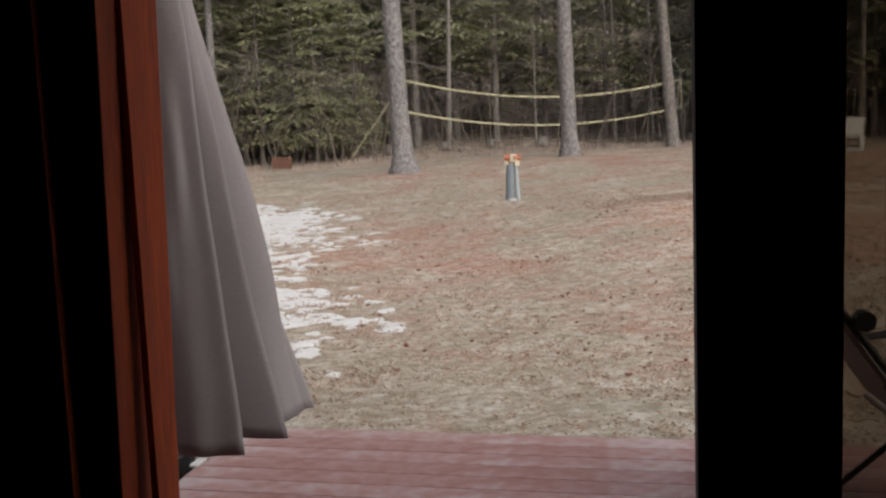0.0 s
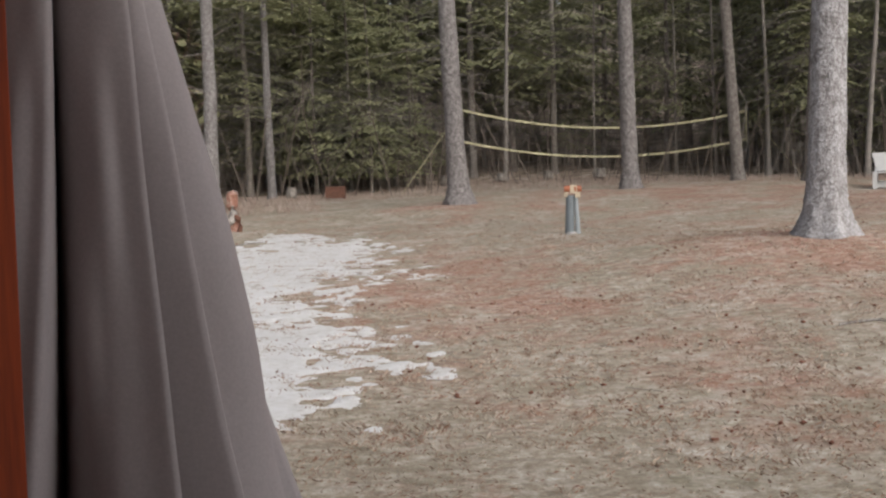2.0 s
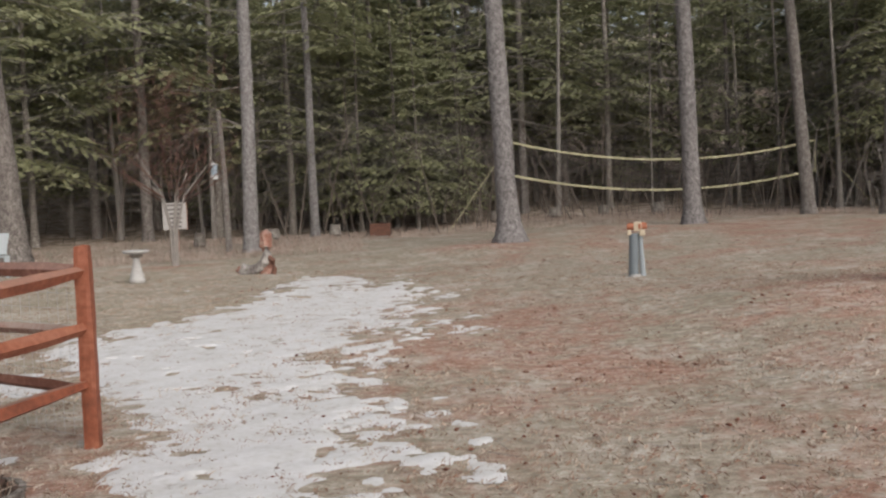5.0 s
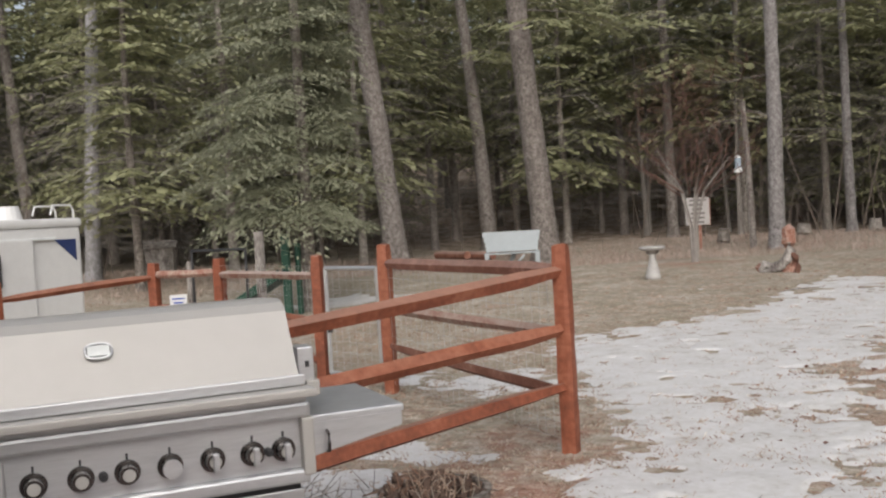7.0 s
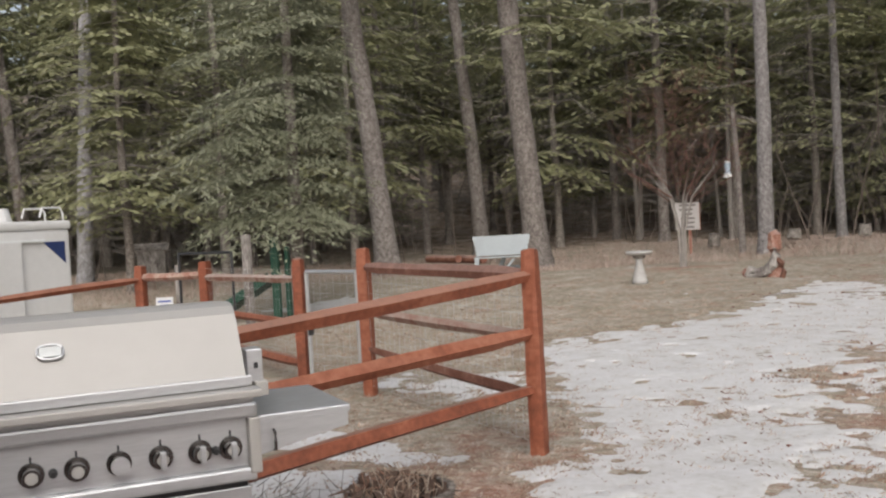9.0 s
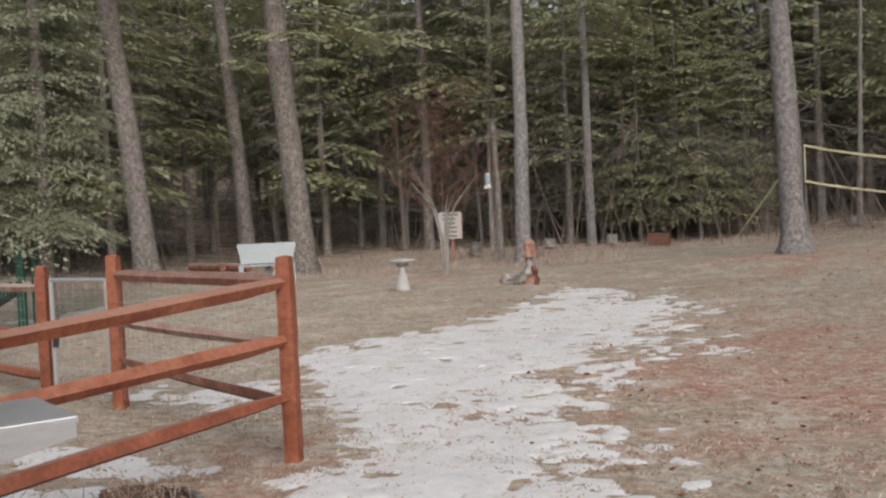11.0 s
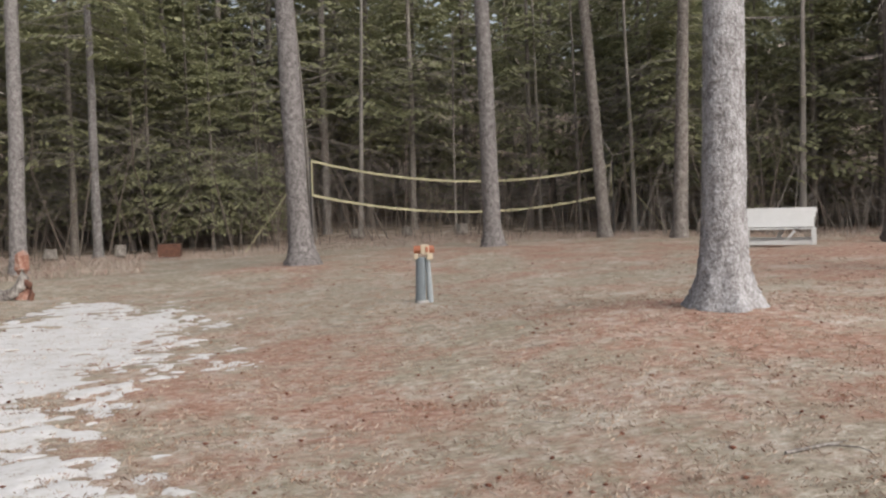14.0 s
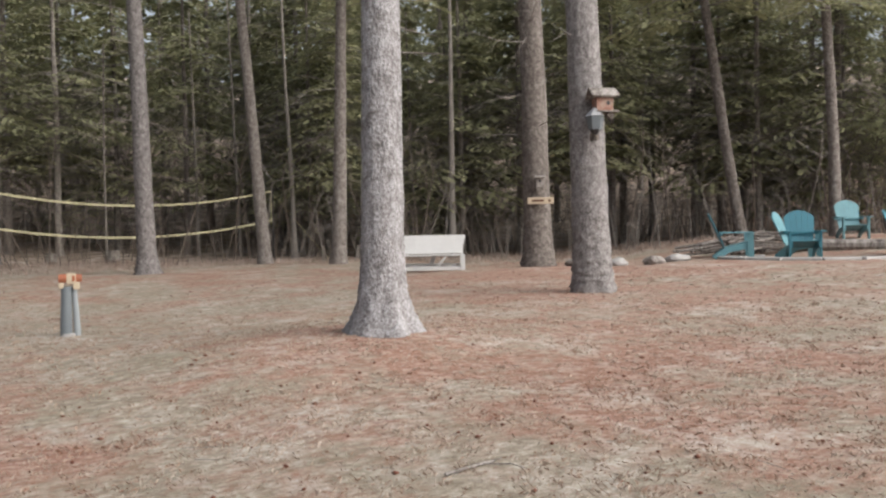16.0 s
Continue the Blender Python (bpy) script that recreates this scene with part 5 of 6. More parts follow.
# ---- folding chair on the deck ----
fch = thing("folding_chair", "black-framed folding lounge chair with grey fabric on the deck", "chair", pose(1.73, 0.38, DZ, 0, 0, 80))
part("seat", box(B(), (0.5, 0.5, 0.02), (0, 0, 0.40), None, 0.008), FABRIC, fch)
part("backrest", box(B(), (0.48, 0.02, 0.58), (0.0, 0.40, 0.66), Matrix.Rotation(radians(-35), 4, "X"), 0.008), FABRIC, fch)
for sx in (-0.29, 0.29):
    part("back_frame", tube(B(), [(sx * 0.88, 0.18, 0.40), (sx * 0.88, 0.53, 0.87), (sx * 0.88, 0.60, 0.94), (sx * 0.88, 0.63, 0.97), (sx * 0.88, 0.62, 1.0), (sx * 0.88, 0.58, 0.97)], 0.013, 8), BLACK, fch)
    part("hinge_knob", rod(B(), (sx * 1.0, 0.42, 0.78), (sx * 0.85, 0.42, 0.78), 0.032, 0.032, 14), BLACK, fch)
    part("armrest", box(tube(B(), [(sx, -0.22, 0.585), (sx, -0.30, 0.60), (sx, -0.33, 0.64), (sx, -0.28, 0.66), (sx, 0.3, 0.60)], 0.011, 8), (0.045, 0.48, 0.014), (sx, 0.0, 0.622), Matrix.Rotation(radians(-5), 4, "X"), 0.005), BLACK, fch)
    part("leg", tube(B(), [(sx, -0.34, 0.012), (sx, 0.36, 0.58)], 0.012, 8), BLACK, fch)
    part("leg", tube(B(), [(sx, 0.36, 0.012), (sx, -0.30, 0.58)], 0.012, 8), BLACK, fch)
part("crossbar", rod(B(), (-0.29, -0.34, 0.014), (0.29, -0.34, 0.014), 0.011), BLACK, fch)
part("crossbar", rod(B(), (-0.29, 0.36, 0.014), (0.29, 0.36, 0.014), 0.011), BLACK, fch)

# ---- standpipe ----
sp = thing("standpipe", "grey pipe and white post capped with orange and cream fitting", "utility post", pose(2.38, 13.52, gz(2.38, 13.52), 0, 0, -8))
part("pipe", rod(B(), (-0.06, 0, 0), (-0.045, 0, 0.60), 0.072, 0.062, 20), SLATE, sp)
part("white_post", rod(B(), (0.07, 0.02, 0.0), (0.045, 0.02, 0.60), 0.042, 0.03, 12), WHITE_GREEN, sp)
part("cap", rod(B(), (-0.135, 0, 0.70), (-0.04, 0, 0.70), 0.05, 0.055, 16), ORANGE, sp)
part("cap", rod(B(), (0.055, 0, 0.70), (0.135, 0, 0.70), 0.055, 0.045, 16), ORANGE, sp)
part("fitting", box(box(box(B(), (0.11, 0.12, 0.13), (0.01, 0, 0.70), None, 0.014), (0.06, 0.1, 0.07), (-0.105, 0, 0.615), None, 0.012), (0.08, 0.1, 0.09), (0.07, 0, 0.61), None, 0.012), CREAM, sp)
part("bulb", box(B(), (0.035, 0.02, 0.07), (0.035, -0.062, 0.70), None, 0.006), ORANGE, sp)
part("foot", rod(B(), (-0.04, 0, -0.05), (-0.04, 0, 0.035), 0.10, 0.085, 16), CONCRETE, sp)

# ---- volleyball net ----
nt = thing("volleyball_net", "sagging volleyball net with yellow tapes hung between posts", "net")
NL, NR = Vector((1.64, 30.65, 3.05)), Vector((11.47, 31.8, 2.80))
for k, dz in (("top_tape", 0.0), ("bottom_tape", -1.02)):
    bm = B()
    pts = []
    for j in range(25):
        t = j / 24
        p = NL.lerp(NR, t) + Vector((0, 0, dz * (1 - 0.08 * t) - 0.58 * 4 * t * (1 - t) * (1 if dz == 0 else 0.95)))
        pts.append(p)
    secs = [[bm.verts.new(p + Vector((0, u, w))) for u, w in ((-0.006, -0.03), (0.006, -0.03), (0.006, 0.03), (-0.006, 0.03))] for p in pts]
    for a, b in zip(secs, secs[1:]):
        for c in range(4):
            bm.faces.new((a[c], a[(c + 1) % 4], b[(c + 1) % 4], b[c]))
    bm.faces.new(secs[0][::-1])
    bm.faces.new(secs[-1])
    part(k, bm, YELLOW, nt)
segs = []
for j in range(97):
    t = j / 96
    s_ = 0.58 * 4 * t * (1 - t)
    p = NL.lerp(NR, t)
    segs.append((np.array([[p.x, p.y, p.z - s_]]), np.array([[p.x, p.y, p.z - s_ * 0.95 - 1.02 * (1 - 0.08 * t)]]), np.array([0.0015]), np.array([0.0015])))
for kk in range(1, 10):
    for j in range(24):
        q = []
        for t in (j / 24, (j + 1) / 24):
            p = NL.lerp(NR, t)
            q.append([p.x, p.y, p.z - 0.58 * 4 * t * (1 - t) - kk * 0.1 * (1 - 0.08 * t)])
        segs.append((np.array([q[0]]), np.array([q[1]]), np.array([0.0015]), np.array([0.0015])))
o = tagged(new("net_mesh", arrays_mesh("net_mesh", *sticks(segs), NETM)), "thin black net cords", "", "", "stuff")
o.parent = nt
for nm, p in (("left_post", NL), ("right_post", NR)):
    part("post", rod(B(), (p.x, p.y, gz(p.x, p.y) - 0.05), (p.x, p.y, p.z + 0.1), 0.028, 0.028, 10), BLACK, nt)
    part("side_tape", box(B(), (0.05, 0.012, 1.04), (p.x + (0.04 if p is NL else -0.04), p.y, p.z - 0.52)), YELLOW, nt)
for a, b in (((1.55, 30.65, 2.9), (-0.35, 30.8, gz(-0.35, 30.8) + 0.02)), ((11.4, 31.8, 2.8), (13.3, 31.6, gz(13.3, 31.6)))):
    part("guy_rope", rod(B(), a, b, 0.012, 0.012, 6), YELLOW, nt)


# ---- benches ----
def bench(label, x, y, turn, material, w=1.5):
    """A table bench: solid board back, seat, two end frames and a stretcher."""
    t = thing("garden_bench", label, "bench", pose(x, y, gz(x, y), 0, 0, turn), "garden benches")
    for k in range(4):
        part("back_slat", box(B(), (w * (0.88 + 0.04 * k), 0.03, 0.119), (0, 0.20 + k * 0.035, 0.53 + k * 0.113), Matrix.Rotation(radians(-17), 4, "X"), 0.004), material, t)
    for k in range(3):
        part("seat_slat", box(B(), (w - 0.06, 0.12, 0.03), (0, 0.10 - k * 0.125, 0.44), None, 0.004), material, t)
    for sx in (-1, 1):
        x_ = sx * (w / 2 - 0.09)
        part("leg", prism(B(), [(0.16, 0), (0.29, 0), (0.24, 0.44), (0.12, 0.44)], 0.10, Matrix.Translation((x_, 0, 0)) @ Matrix.Rotation(radians(90), 4, "Z")), material, t)
        part("leg", prism(B(), [(-0.27, 0), (-0.15, 0), (-0.11, 0.44), (-0.23, 0.44)], 0.10, Matrix.Translation((x_, 0, 0)) @ Matrix.Rotation(radians(90), 4, "Z")), material, t)
        part("arm_support", box(B(), (0.045, 0.06, 0.45), (x_, 0.27, 0.66), Matrix.Rotation(radians(-17), 4, "X"), 0.004), material, t)
    part("stretcher", box(B(), (w - 0.2, 0.06, 0.12), (0, 0.24, 0.17), None, 0.004), material, t)
    part("stretcher", box(B(), (w - 0.2, 0.05, 0.09), (0, -0.21, 0.12), None, 0.004), material, t)
    part("brace", box(B(), (0.30, 0.04, 0.05), (w * 0.13, -0.20, 0.28), Matrix.Rotation(radians(-48), 4, "Y"), 0.004), material, t)
    part("stretcher", box(B(), (0.10, 0.05, 0.24), (0, 0.19, 0.31), Matrix.Rotation(radians(25), 4, "Y"), 0.004), material, t)
    return t


bench("white painted plank bench beneath the pines near the woods", 12.15, 22.25, -28, WHITE, 1.65)
bench("pale blue-grey plank bench beside the leaning pine", -10.25, 20.5, 27, WHITE_GREEN, 1.32)

# ---- bird bath ----
bb = thing("bird_bath", "weathered white concrete bird bath on a turned pedestal", "bird bath", pose(-5.77, 17.05, gz(-5.77, 17.05)))


def lathe(bm, prof_, seg=24):
    rings = [[bm.verts.new((r_ * math.cos(6.2832 * k / seg), r_ * math.sin(6.2832 * k / seg), z_)) for k in range(seg)] for r_, z_ in prof_]
    for a, b in zip(rings, rings[1:]):
        for k in range(seg):
            bm.faces.new((a[k], a[(k + 1) % seg], b[(k + 1) % seg], b[k]))
    bm.faces.new(rings[0][::-1])
    bm.faces.new(rings[-1])
    return bm


part("pedestal", lathe(B(), [(0.13, -0.02), (0.135, 0.07), (0.115, 0.09), (0.125, 0.13), (0.10, 0.16), (0.10, 0.19), (0.065, 0.33), (0.055, 0.40), (0.07, 0.44)]), CONCRETE, bb, "", True)
part("neck", lathe(B(), [(0.06, 0.43), (0.10, 0.45), (0.11, 0.485), (0.10, 0.50)]), BARK_DARK, bb, "dark brown collar", True)
part("bowl", lathe(B(), [(0.08, 0.495), (0.19, 0.51), (0.225, 0.53), (0.235, 0.565), (0.215, 0.57), (0.17, 0.545), (0.05, 0.53)]), CONCRETE, bb, "", True)

# ---- carved stump ----
st = thing("tree_stump", "gnarled driftwood root and reddish stump beneath a pine", "stump", pose(-3.75, 18.05, gz(-3.75, 18.05)))
part("root", tube(B(), [(-0.42, 0, 0.02), (-0.34, 0.02, 0.14), (-0.22, 0, 0.10), (-0.08, 0.02, 0.13), (0.04, 0, 0.22), (0.10, 0.03, 0.38), (0.08, 0, 0.52)], [0.05, 0.085, 0.07, 0.08, 0.095, 0.085, 0.04], 9), WEATHERED, st, "twisted bleached root")
part("root", tube(B(), [(-0.40, -0.06, 0.02), (-0.25, -0.09, 0.03), (-0.1, -0.06, 0.06), (0.0, -0.02, 0.12)], [0.03, 0.045, 0.04, 0.05], 8), WEATHERED, st, "twisted bleached root")
part("root", tube(B(), [(0.08, 0, 0.34), (0.20, 0, 0.24), (0.23, 0, 0.10), (0.19, 0, -0.02)], [0.06, 0.055, 0.045, 0.05], 8), RUST, st, "dark broken root")
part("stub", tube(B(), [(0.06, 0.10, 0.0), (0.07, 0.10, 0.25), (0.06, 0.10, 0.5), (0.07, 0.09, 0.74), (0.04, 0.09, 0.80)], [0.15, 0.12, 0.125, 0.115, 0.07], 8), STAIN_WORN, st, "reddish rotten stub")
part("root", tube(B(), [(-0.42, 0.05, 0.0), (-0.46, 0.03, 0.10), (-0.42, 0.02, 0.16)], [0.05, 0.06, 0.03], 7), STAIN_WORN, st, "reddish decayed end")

# ---- sapling, sign, feeder ----
sg = thing("bare_sapling", "bare multi-stemmed sapling with reddish twig crown", "tree", pose(-6.27, 21.24, gz(-6.27, 21.24)))
rs = np.random.RandomState(41)
for k in range(5):
    a, L = 1.3 * k, rs.uniform(1.7, 2.4)
    dx, dy = 0.26 * math.cos(a), 0.2 * math.sin(a)
    part("stem", tube(B(), [(0.04 * math.cos(a), 0.04 * math.sin(a), -0.05), (0.07 * math.cos(a), 0.07 * math.sin(a), 0.8), (dx, dy, 1.5), (dx * 3.4 * L / 2, dy * 3, L + 0.3)], [0.042, 0.030, 0.020, 0.008], 7), TWIG, sg)
segs = []
for k in range(420):
    a, rr, z = rs.uniform(0, 6.3), rs.uniform(0, 1.5), rs.uniform(1.7, 4.2)
    p = np.array([[rr * math.cos(a), rr * math.sin(a), z]])
    segs.append((p, p + rs.normal(0, 0.22, (1, 3)) + np.array([[0, 0, 0.12]]), np.array([0.007]), np.array([0.003])))
for k in range(16):
    a = rs.uniform(0, 6.3)
    p = np.array([[0.2 * math.cos(a), 0.2 * math.sin(a), rs.uniform(1.2, 1.7)]])
    q = p + np.array([[0.9 * math.cos(a), 0.9 * math.sin(a), rs.uniform(0.5, 1.4)]])
    segs += [(p, q, np.array([0.014]), np.array([0.008])), (q, q + np.array([[0.5 * math.cos(a + 0.6), 0.5 * math.sin(a + 0.6), 0.5]]), np.array([0.008]), np.array([0.004]))]
o = tagged(new("twig_mass", arrays_mesh("twig_mass", *sticks(segs), TWIG_RED)), "fine reddish bare twigs", "", "", "stuff")
o.parent = sg

sn = thing("yard_sign", "white board sign with dark unreadable lines on red post", "sign", pose(-7.62, 26.15, gz(-7.62, 26.15) - 0.08, 0, 0, 14))
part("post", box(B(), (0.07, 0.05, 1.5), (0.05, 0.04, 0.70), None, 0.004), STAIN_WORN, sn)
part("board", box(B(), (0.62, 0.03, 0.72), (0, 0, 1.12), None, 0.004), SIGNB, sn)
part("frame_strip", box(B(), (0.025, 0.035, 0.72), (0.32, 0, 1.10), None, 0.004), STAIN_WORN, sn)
rw = random.Random(6)
for k in range(6):
    w_ = rw.uniform(0.26, 0.46)
    part("text_bar", box(B(), (w_, 0.006, 0.05), (rw.uniform(-0.05, 0.03), -0.019, 1.41 - 0.115 * k)), SIGNT, sn)

fd = thing("bird_feeder", "hanging pale blue and white tube bird feeder", "bird feeder", pose(-6.32, 25.4, 2.15))
part("tube", rod(B(), (0, 0, 0.10), (0, 0, 0.36), 0.075, 0.075, 14), FEEDB, fd)
part("tray", rod(B(), (0, 0, 0.0), (0, 0, 0.10), 0.11, 0.09, 14), WHITE, fd)
part("roof_cap", rod(B(), (0, 0, 0.36), (0, 0, 0.42), 0.10, 0.03, 14), WHITE, fd)
part("hanger", rod(B(), (0, 0, 0.42), (0.12, 0.1, 1.55), 0.006, 0.006, 6), BLACK, fd)
fp = thing("feeder_pole", "thin dead pine stem holding the feeder", "pole", pose(-6.08, 25.6, gz(-6.08, 25.6)))
part("stem", tube(B(), [(0, 0, -0.05), (-0.03, 0, 2), (-0.1, 0, 3.7)], [0.09, 0.075, 0.06], 8), BARK_BROWN, fp)
part("arm", tube(B(), [(-0.1, 0, 3.65), (-0.2, -0.1, 3.74), (-0.3, -0.15, 3.62)], [0.03, 0.02, 0.01], 6), BARK_BROWN, fp)

# ---- fire box, timbers, stumps, slabs ----
fb = thing("fire_box", "rusty square metal fire box at the woods", "fire pit", pose(-2.45, 30.2, gz(-2.45, 30.2)))
for nm, s_, a_ in (("side", (0.62, 0.02, 0.36), (0, -0.3, 0.22)), ("side", (0.62, 0.02, 0.36), (0, 0.3, 0.22)), ("side", (0.02, 0.58, 0.36), (-0.3, 0, 0.22)), ("side", (0.02, 0.58, 0.36), (0.3, 0, 0.22))):
    part(nm, box(B(), s_, a_, None, 0.003), RUST, fb)
for sx in (-0.28, 0.28):
    for sy in (-0.28, 0.28):
        part("leg", box(B(), (0.03, 0.03, 0.12), (sx, sy, 0.0)), RUST, fb)


def log(label, x, y, turn, L, r, material=RUST, z=0.0):
    t = thing("log", label, "log", pose(x, y, gz(x, y) + z + r * 0.8, 0, 0, turn), "logs and timbers")
    part("wood", tube(B(), [(-L / 2, 0, 0), (-L / 4, 0, r * 0.1), (L / 4, 0.02, 0), (L / 2, 0, 0.01)], [r * 0.95, r, r * 0.97, r * 0.9], 9), material, t)


log("reddish-brown timber laid beside the pale bench", -14.0, 24.2, -30, 1.7, 0.12, STAIN_WORN, 0.14)
log("reddish-brown timber laid beside the pale bench", -13.0, 23.9, -30, 1.5, 0.12, STAIN_WORN, 0.14)
for k, (x, y, r) in enumerate([(-5.9, 31, 0.22), (-4.0, 31.4, 0.2), (-7.6, 28.5, 0.18), (3.2, 33.5, 0.22), (6.8, 33.8, 0.22), (13.1, 28.5, 0.24), (5.0, 34.4, 0.2), (1.2, 33.6, 0.2)]):
    s_ = thing("tree_stump", "low dark rotten stump at the forest edge", "stump", pose(x, y, gz(x, y)), "rotten stumps at the wood's edge")
    part("stump", tube(B(), [(0, 0, -0.1), (0, 0, 0.08), (0.02, 0, 0.34 + 0.05 * (k % 3))], [r * 1.4, r, r * 0.8], 10), BARK_DARK, s_)


def adirondack(label, x, y, turn, material, back=None):
    t = thing("adirondack_chair", label, "chair", pose(x, y, gz(x, y), 0, 0, turn), "adirondack chairs round the fire ring")
    tilt = Matrix.Rotation(radians(-24), 4, "X")
    for k in range(5):
        mt = Matrix.Translation((0, 0.28, 0.22)) @ tilt
        xa, xb = (k - 2.5) * 0.122 + 0.002, (k - 1.5) * 0.122 - 0.002
        o_ = [(xa * 0.78, 0), (xb * 0.78, 0)] + [(xb + (xa - xb) * q / 4, 0.56 + 0.28 * math.sqrt(max(0, 1 - ((xb + (xa - xb) * q / 4) / 0.33) ** 2))) for q in range(5)]
        part("back_slat", prism(B(), o_, 0.022, mt), back or material, t)
    for k in range(5):
        part("seat_slat", box(B(), (0.54, 0.095, 0.02), (0, 0.24 - k * 0.105, 0.245 + k * 0.028), Matrix.Rotation(radians(-14), 4, "X"), 0.004), material, t)
    for sx in (-1, 1):
        part("armrest", box(B(), (0.13, 0.66, 0.025), (sx * 0.34, 0.02, 0.56), None, 0.01), material, t)
        part("front_leg", prism(B(), [(-0.06, 0), (0.05, 0), (0.09, 0.55), (-0.05, 0.55)], 0.03, Matrix.Translation((sx * 0.30, -0.25, 0)) @ Matrix.Rotation(radians(90), 4, "Z")), material, t)
        part("side_rail", prism(B(), [(-0.30, 0.24), (-0.30, 0.36), (0.28, 0.25), (0.52, 0.06), (0.50, 0.0), (0.38, 0.0), (0.2, 0.14)], 0.028, Matrix.Translation((sx * 0.265, 0, 0)) @ Matrix.Rotation(radians(90), 4, "Z")), material, t)
    part("back_brace", box(B(), (0.72, 0.04, 0.05), (0, 0.36, 0.525), None, 0.006), material, t)
    return t


adirondack("aqua adirondack chair with a teal back near the brush pile", 16.55, 16.5, 50, AQUA, TEAL)
adirondack("teal plastic adirondack chair in front of an aqua one", 16.75, 14.9, -40, TEAL)
adirondack("aqua plastic adirondack chair beside the teal one", 17.6, 15.65, 25, AQUA)
adirondack("aqua plastic adirondack chair beyond the fire ring", 21.4, 17.4, -35, AQUA)
adirondack("teal plastic adirondack chair at the fire ring's far side", 19.7, 14.5, 30, TEAL)
slab = thing("stone_slab", "pale flat stone edging of the fire ring", "stone", pose(16.3, 14.9, gz(16.3, 14.9)))
for k in range(9):
    a = radians(100 + k * 24)
    px_, py_ = 1.9 * math.cos(a) + 1.2, 1.5 * math.sin(a) + 0.4
    part("slab", box(B(), (0.75, 0.34, 0.07), (px_, py_, 0.02 + gz(16.3 + px_, 14.9 + py_) - gz(16.3, 14.9)), Matrix.Rotation(a + 1.57, 4, "Z"), 0.02), CONCRETE, slab)
log("pale flat timber behind the chairs", 19.9, 16.4, -45, 2.6, 0.14, WEATHERED)
bp_ = thing("brush_pile", "pile of dead brown branches behind the chairs", "branches", pose(18.4, 17.9, gz(18.4, 17.9)))
rs = np.random.RandomState(55)
for k in range(46):
    a = rs.uniform(-0.9, 0.3)
    L = rs.uniform(0.6, 1.3)
    c_ = (rs.uniform(-0.8, 0.8), rs.uniform(-0.8, 0.6))
    z = rs.uniform(0.05, 0.55) * (1 - 0.5 * abs(c_[0]))
    part("branch", tube(B(), [(c_[0] - L * math.cos(a), c_[1] - L * math.sin(a), z * 0.6), (c_[0], c_[1], z + 0.06), (c_[0] + L * math.cos(a), c_[1] + L * math.sin(a), z * 0.8)], [0.035, 0.03, 0.012], 6), WEATHERED if k % 4 == 0 else BARK_BROWN, bp_)
for k, (x, y) in enumerate([(14.3, 16.6), (14.0, 17.4), (13.4, 18.1), (15.2, 16.9)]):
    rk = thing("rock", "rough grey rock at the clearing's edge", "rock", pose(x, y, gz(x, y) + 0.05, 0, 0, k * 50), "rocks by the woods")
    bm = B()
    bmesh.ops.create_icosphere(bm, subdivisions=2, radius=0.2)
    for v_ in bm.verts:
        v_.co = Vector((v_.co.x * 1.4, v_.co.y, v_.co.z * 0.6)) * (1 + 0.25 * noise.noise(v_.co * 6 + Vector((k, 0, 0))))
    part("stone", bm, CONCRETE if k % 2 else WEATHERED, rk)

# ---- birdhouses and plaque ----
bh = thing("birdhouse", "weathered wooden birdhouse with a shingled roof on the pine", "birdhouse", pose(9.77, 12.62, 3.25, 0, 0, -18))
part("body", box(B(), (0.26, 0.22, 0.20), (0.07, 0, 0.02), None, 0.006), STAIN_WORN, bh)
part("roof_board", box(B(), (0.42, 0.22, 0.03), (0.06, -0.10, 0.20), Matrix.Rotation(radians(38), 4, "X"), 0.004), WEATHERED, bh)
part("roof_board", box(B(), (0.42, 0.22, 0.03), (0.06, 0.07, 0.20), Matrix.Rotation(radians(-38), 4, "X"), 0.004), WEATHERED, bh)
part("floor_board", box(B(), (0.34, 0.30, 0.025), (0.10, -0.02, -0.085), None, 0.004), WEATHERED, bh)
part("entrance", rod(B(), (0.12, -0.108, 0.04), (0.12, -0.113, 0.04), 0.03, 0.03, 14), BLACK, bh)
part("perch_block", box(B(), (0.10, 0.12, 0.08), (0.16, -0.05, -0.14), Matrix.Rotation(radians(45), 4, "Y"), 0.004), BARK_DARK, bh)
ln = thing("metal_feeder", "grey metal hexagonal feeder fixed below the birdhouse", "bird feeder", pose(9.68, 12.58, 2.82, 0, 0, 0))
part("body", rod(B(), (0, 0, 0.08), (0, 0, 0.28), 0.10, 0.14, 6), SLATE, ln)
part("cap", rod(B(), (0, 0, 0.28), (0, 0, 0.40), 0.15, 0.03, 6), GALV, ln)
part("foot", rod(B(), (0, 0, 0.0), (0, 0, 0.08), 0.04, 0.08, 6), BLACK, ln)
part("bracket", box(B(), (0.06, 0.16, 0.12), (0.03, 0.06, -0.02), None, 0.01), BARK_DARK, ln)
b2 = thing("birdhouse", "small plain birdhouse on the pine above the sign", "birdhouse", pose(12.73, 18.42, 2.42, 0, 0, -34))
part("body", box(B(), (0.16, 0.14, 0.22), (0, 0, 0), None, 0.005), WEATHERED, b2)
part("roof_board", box(B(), (0.22, 0.22, 0.02), (0, -0.02, 0.125), Matrix.Rotation(radians(14), 4, "X"), 0.003), WEATHERED, b2)
part("entrance", rod(B(), (0, -0.071, 0.03), (0, -0.074, 0.03), 0.028, 0.028, 12), BLACK, b2)
